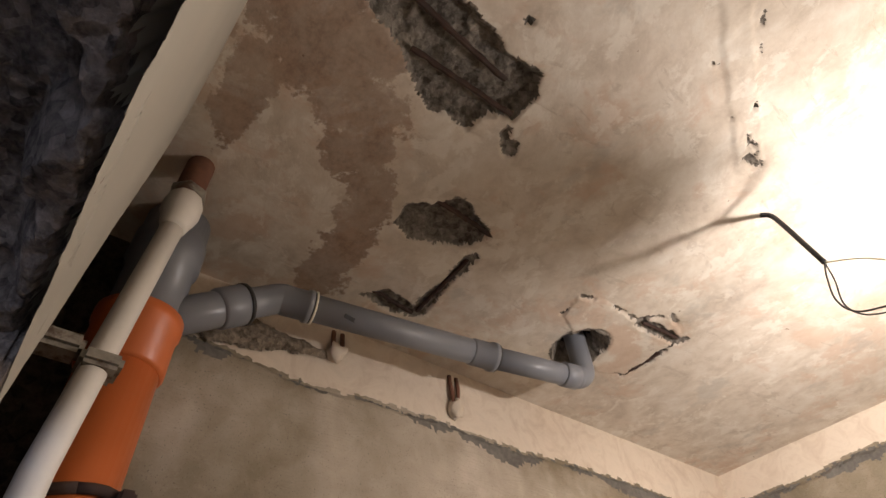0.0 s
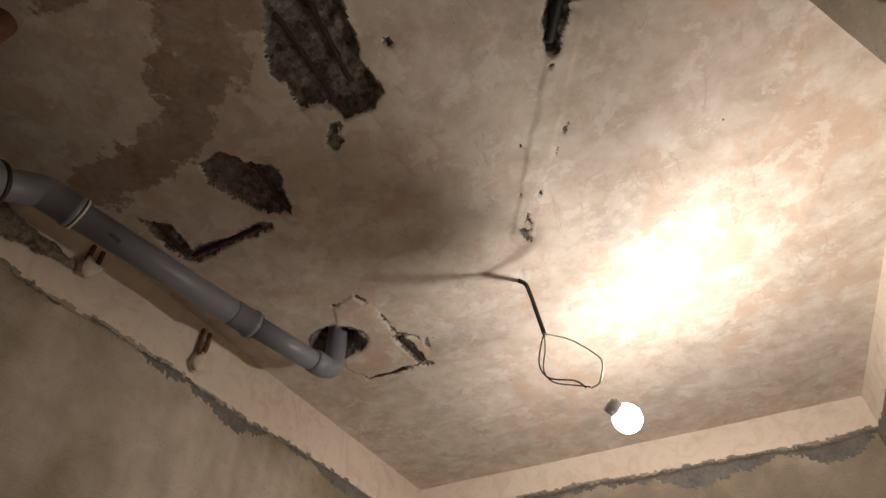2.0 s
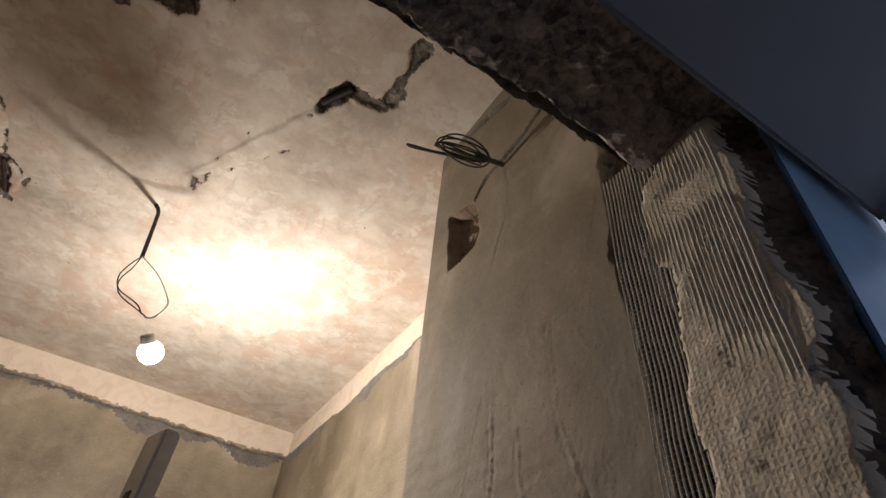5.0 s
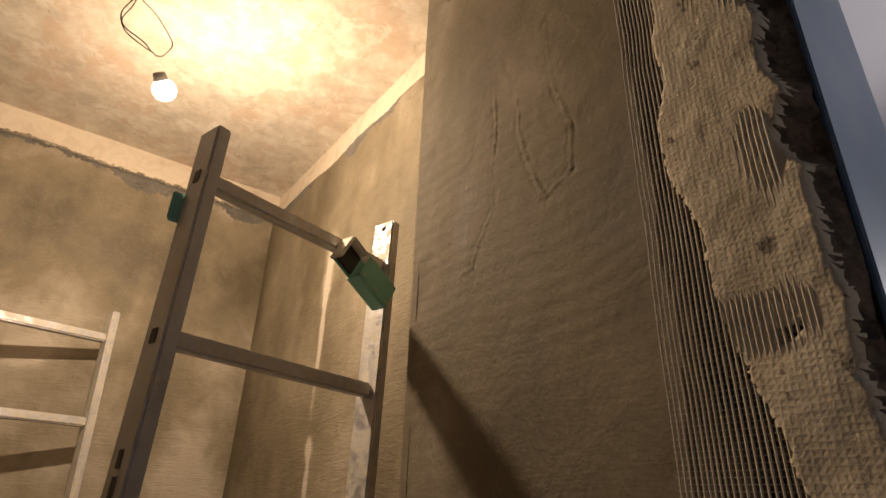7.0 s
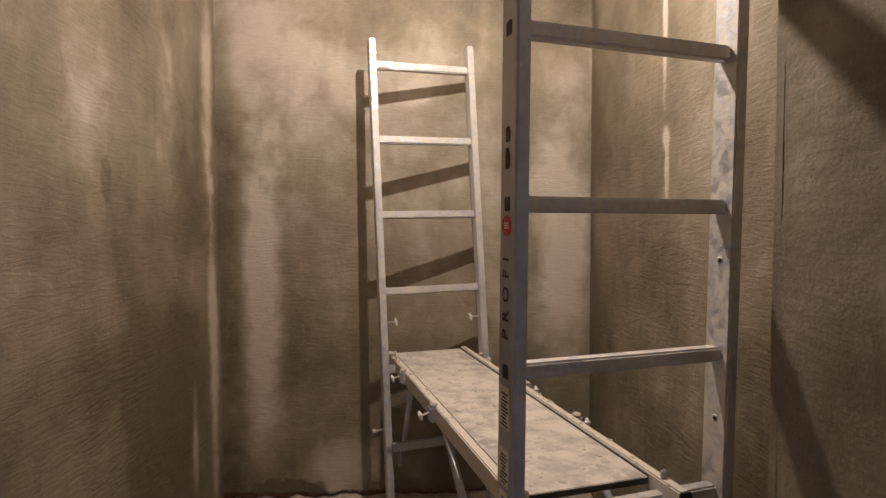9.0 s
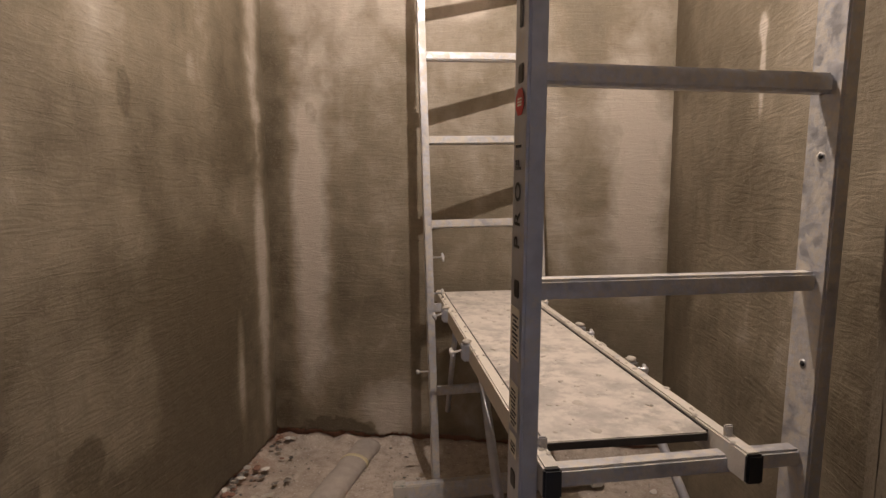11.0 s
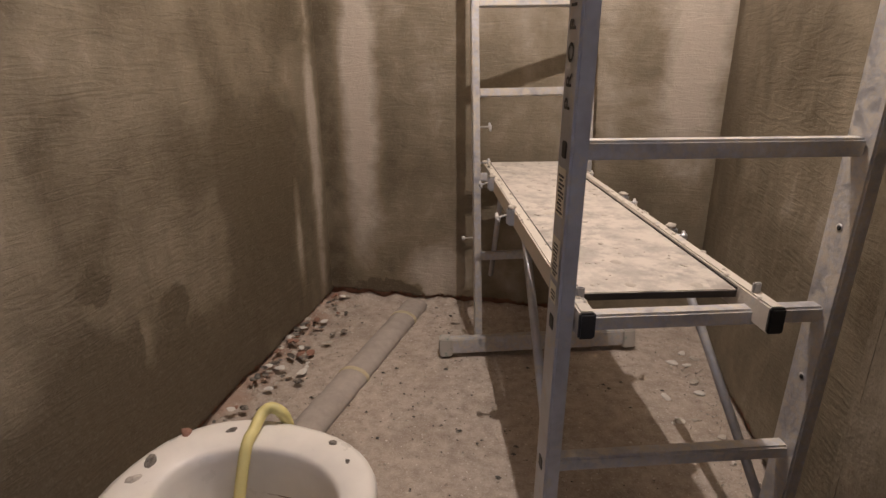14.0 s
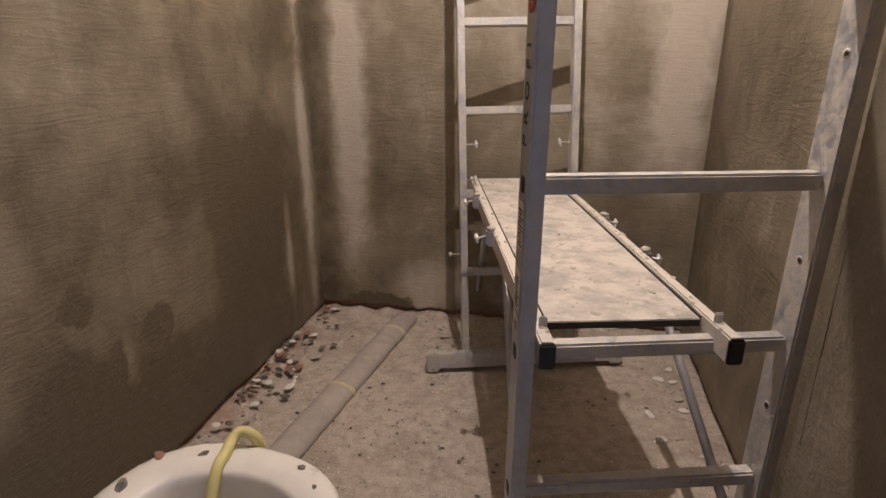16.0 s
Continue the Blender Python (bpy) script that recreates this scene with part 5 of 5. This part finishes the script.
# ---- rusty straps left in the wall under the ceiling ----
def strap(y, drop, twin):
    s = tagged(empty("iron_strap", Matrix.Translation((X_LEFT, y, CEIL - 0.05))), "rusted flat iron strap stuck in the wall", "bracket")
    bpy.context.view_layer.update()
    for dy in ((0.0, 0.022) if twin else (0.0,)):
        b = tube(smooth_path([(X_LEFT + 0.004, y + dy, CEIL - 0.02), (X_LEFT + 0.012, y + dy - 0.002, CEIL - 0.06), (X_LEFT + 0.018, y + dy * 0.4, CEIL - 0.06 - drop)], 5), 0.006, 6)
        for v in b.verts:
            v.co.x = X_LEFT + (v.co.x - X_LEFT) * 0.7
        piece("strap", b, M_RUSTRED, s, "rusted strap")
    lump = bmesh.new()
    bmesh.ops.create_icosphere(lump, subdivisions=3, radius=0.02)
    for v in lump.verts:
        v.co *= 1 + 0.7 * noise.noise(v.co * 70 + Vector((y * 5, 0, 0)))
    lump.transform(Matrix.Translation((X_LEFT + 0.012, y + 0.006, CEIL - 0.07 - drop)) @ Matrix.Diagonal((0.6, 1, 1.3, 1)))
    piece("mortar_lump", lump, M_OLD, s, "lump of old mortar")


strap(0.655, 0.045, True)
strap(0.325, 0.01, True)

# ---- wrapped pipe along the floor ----
wrap = tagged(empty("wrapped_floor_pipe", Matrix.Translation((-0.42, 1.3, 0))), "pipe wrapped in dusty mesh lying on the floor", "pipe")
bpy.context.view_layer.update()
FA, FB = Vector((-0.385, 1.82, 0.012)), Vector((-0.52, 0.70, 0.012))
b = bmesh.new()
n = 60
pts = [FA.lerp(FB, i / n) + Vector((0.003 * noise.noise((i * 0.3, 0, 0)), 0, 0)) for i in range(n + 1)]
tube(pts, [0.052 + 0.0025 * noise.noise((i * 0.5, 5, 0)) for i in range(n + 1)], 24, b)
for v in b.verts:
    v.co.z = max(-0.01, v.co.z * (0.62 if v.co.z > 0 else 0.2))
wrapping = piece("wrapping", b, M_FABRIC, wrap)
for f in (0.12, 0.52):
    q = FA.lerp(FB, f)
    b = tube([q, q + (FB - FA).normalized() * 0.016], 0.0555, 24)
    for v in b.verts:
        v.co.z = max(-0.01, v.co.z * (0.63 if v.co.z > 0 else 0.2))
    piece("tape_band", b, M_TAPE, wrapping, "yellowed tape band")

# ---- crumbs and rubble ----
def shard(name, at, r, mat, seed, flat=0.5):
    b = bmesh.new()
    bmesh.ops.create_icosphere(b, subdivisions=2, radius=r)
    for v in b.verts:
        w = noise.cell_vector(v.co * (1.2 / r) + Vector((seed, 0, 0)))
        v.co = v.co * (0.8 + 0.5 * noise.noise(v.co * (0.9 / r) + Vector((seed * 3.1, 0, 0)))) + w * r * 0.10
    b.transform(Matrix.Translation(at) @ Matrix.Rotation(seed * 1.7, 4, "Z") @ Matrix.Diagonal((1.3, 0.9, flat, 1)))
    return part(name, b, mat)


rnd = random.Random(21)
for i in range(84):
    y = rnd.uniform(0.80, 1.82) if i < 46 else rnd.gauss(1.28, 0.16)
    r = rnd.uniform(0.006, 0.017) if i < 46 else rnd.uniform(0.006, 0.022)
    x = P_LEFT + 0.02 + abs(rnd.gauss(0, 0.06))
    mat, word = rnd.choice(((M_DEBRIS, "pale plaster chip beside the wall"), (M_CONC, "grey mortar lump beside the wall"), (M_GREYCOAT, "dark mortar chip beside the wall"), (M_CONC, "grey mortar lump beside the wall"), (M_BRICK, "red brick fragment beside the wall"), (M_WHITECHIP, "white plaster chip beside the wall")))
    tagged(shard("rubble_chip", (x, y, 0.012 + max(0, 0.045 - 0.45 * (x - P_LEFT)) + r * 0.3), r, mat, i * 1.37, rnd.uniform(0.14, 0.42)), word, "rubble", "rubble along the wall")
for i in range(12):
    r = rnd.uniform(0.006, 0.018)
    tagged(shard("rubble_chip", (rnd.uniform(0.50, 0.71), rnd.uniform(0.85, 1.6), r * 0.25), r, rnd.choice((M_DEBRIS, M_WHITECHIP)), i * 2.9 + 50, 0.35), "pale plaster chip on the floor", "rubble", "rubble on the floor")
crumbs = bmesh.new()
for i in range(900):
    x, y = rnd.uniform(-0.74, 0.72), rnd.uniform(0.4, 1.83)
    if rnd.random() < 0.55:
        x = rnd.choice((P_LEFT + 0.03 + abs(rnd.gauss(0, 0.09)), P_RIGHT - 0.02 - abs(rnd.gauss(0, 0.07))))
    r = rnd.uniform(0.0012, 0.0045)
    v = [crumbs.verts.new((x + r * rnd.uniform(0.6, 1.4) * c, y + r * rnd.uniform(0.6, 1.4) * s, 0.003 + (0.03 if x < P_LEFT + 0.06 else 0.0))) for c, s in ((1, 0), (0, 1), (-1, 0), (0, -1))]
    top = crumbs.verts.new((x, y, 0.004 + r + (0.03 if x < P_LEFT + 0.06 else 0.0)))
    for j in range(4):
        crumbs.faces.new((v[j], v[(j + 1) % 4], top))
flakes = bmesh.new()
for i in range(420):
    x, y = rnd.uniform(-0.70, 0.70), rnd.uniform(0.45, 1.82)
    r = rnd.uniform(0.0015, 0.004) if i % 6 else rnd.uniform(0.004, 0.009)
    turn = rnd.uniform(0, 6.28)
    v = [flakes.verts.new((x + r * rnd.uniform(0.5, 1.5) * math.cos(turn + a), y + r * rnd.uniform(0.3, 0.9) * math.sin(turn + a), rnd.uniform(0.003, 0.005))) for a in (0, 1.2, 2.4, 3.7, 5.0)]
    top = flakes.verts.new((x, y, 0.005 + r * 0.5))
    for j in range(5):
        flakes.faces.new((v[j], v[(j + 1) % 5], top))
tagged(part("mortar_flakes", flakes, M_GREYCOAT), "dark mortar flakes trodden over the floor", "flakes", kind="stuff")
tagged(part("crumbs", crumbs, M_DEBRIS), "scattered plaster crumbs on the floor", "crumbs", kind="stuff")

# ---- bits on the toilet ----
for i, (x, y, r, mat, word) in enumerate(((-0.452, 0.405, 0.013, M_BRICK, "reddish putty lump on the bowl's corner"), (-0.462, 0.325, 0.014, M_CONC, "grey mortar lump on the bowl's rim"), (-0.462, 0.285, 0.011, M_DEBRIS, "plaster crumb on the bowl's rim"),
                                       (-0.375, 0.425, 0.010, M_CONC, "grey mortar flake on the bowl's rim"), (-0.185, 0.425, 0.008, M_CONC, "grey mortar flake on the bowl's rim"), (-0.145, 0.385, 0.005, M_CONC, "grey mortar flake on the bowl's rim"))):
    tagged(shard("mortar_crumb", (x, y, 0.4), r, mat, i * 3.3 + 7, 0.5 if r > 0.0105 else 0.2), word, "crumb", "crumbs on the bowl")
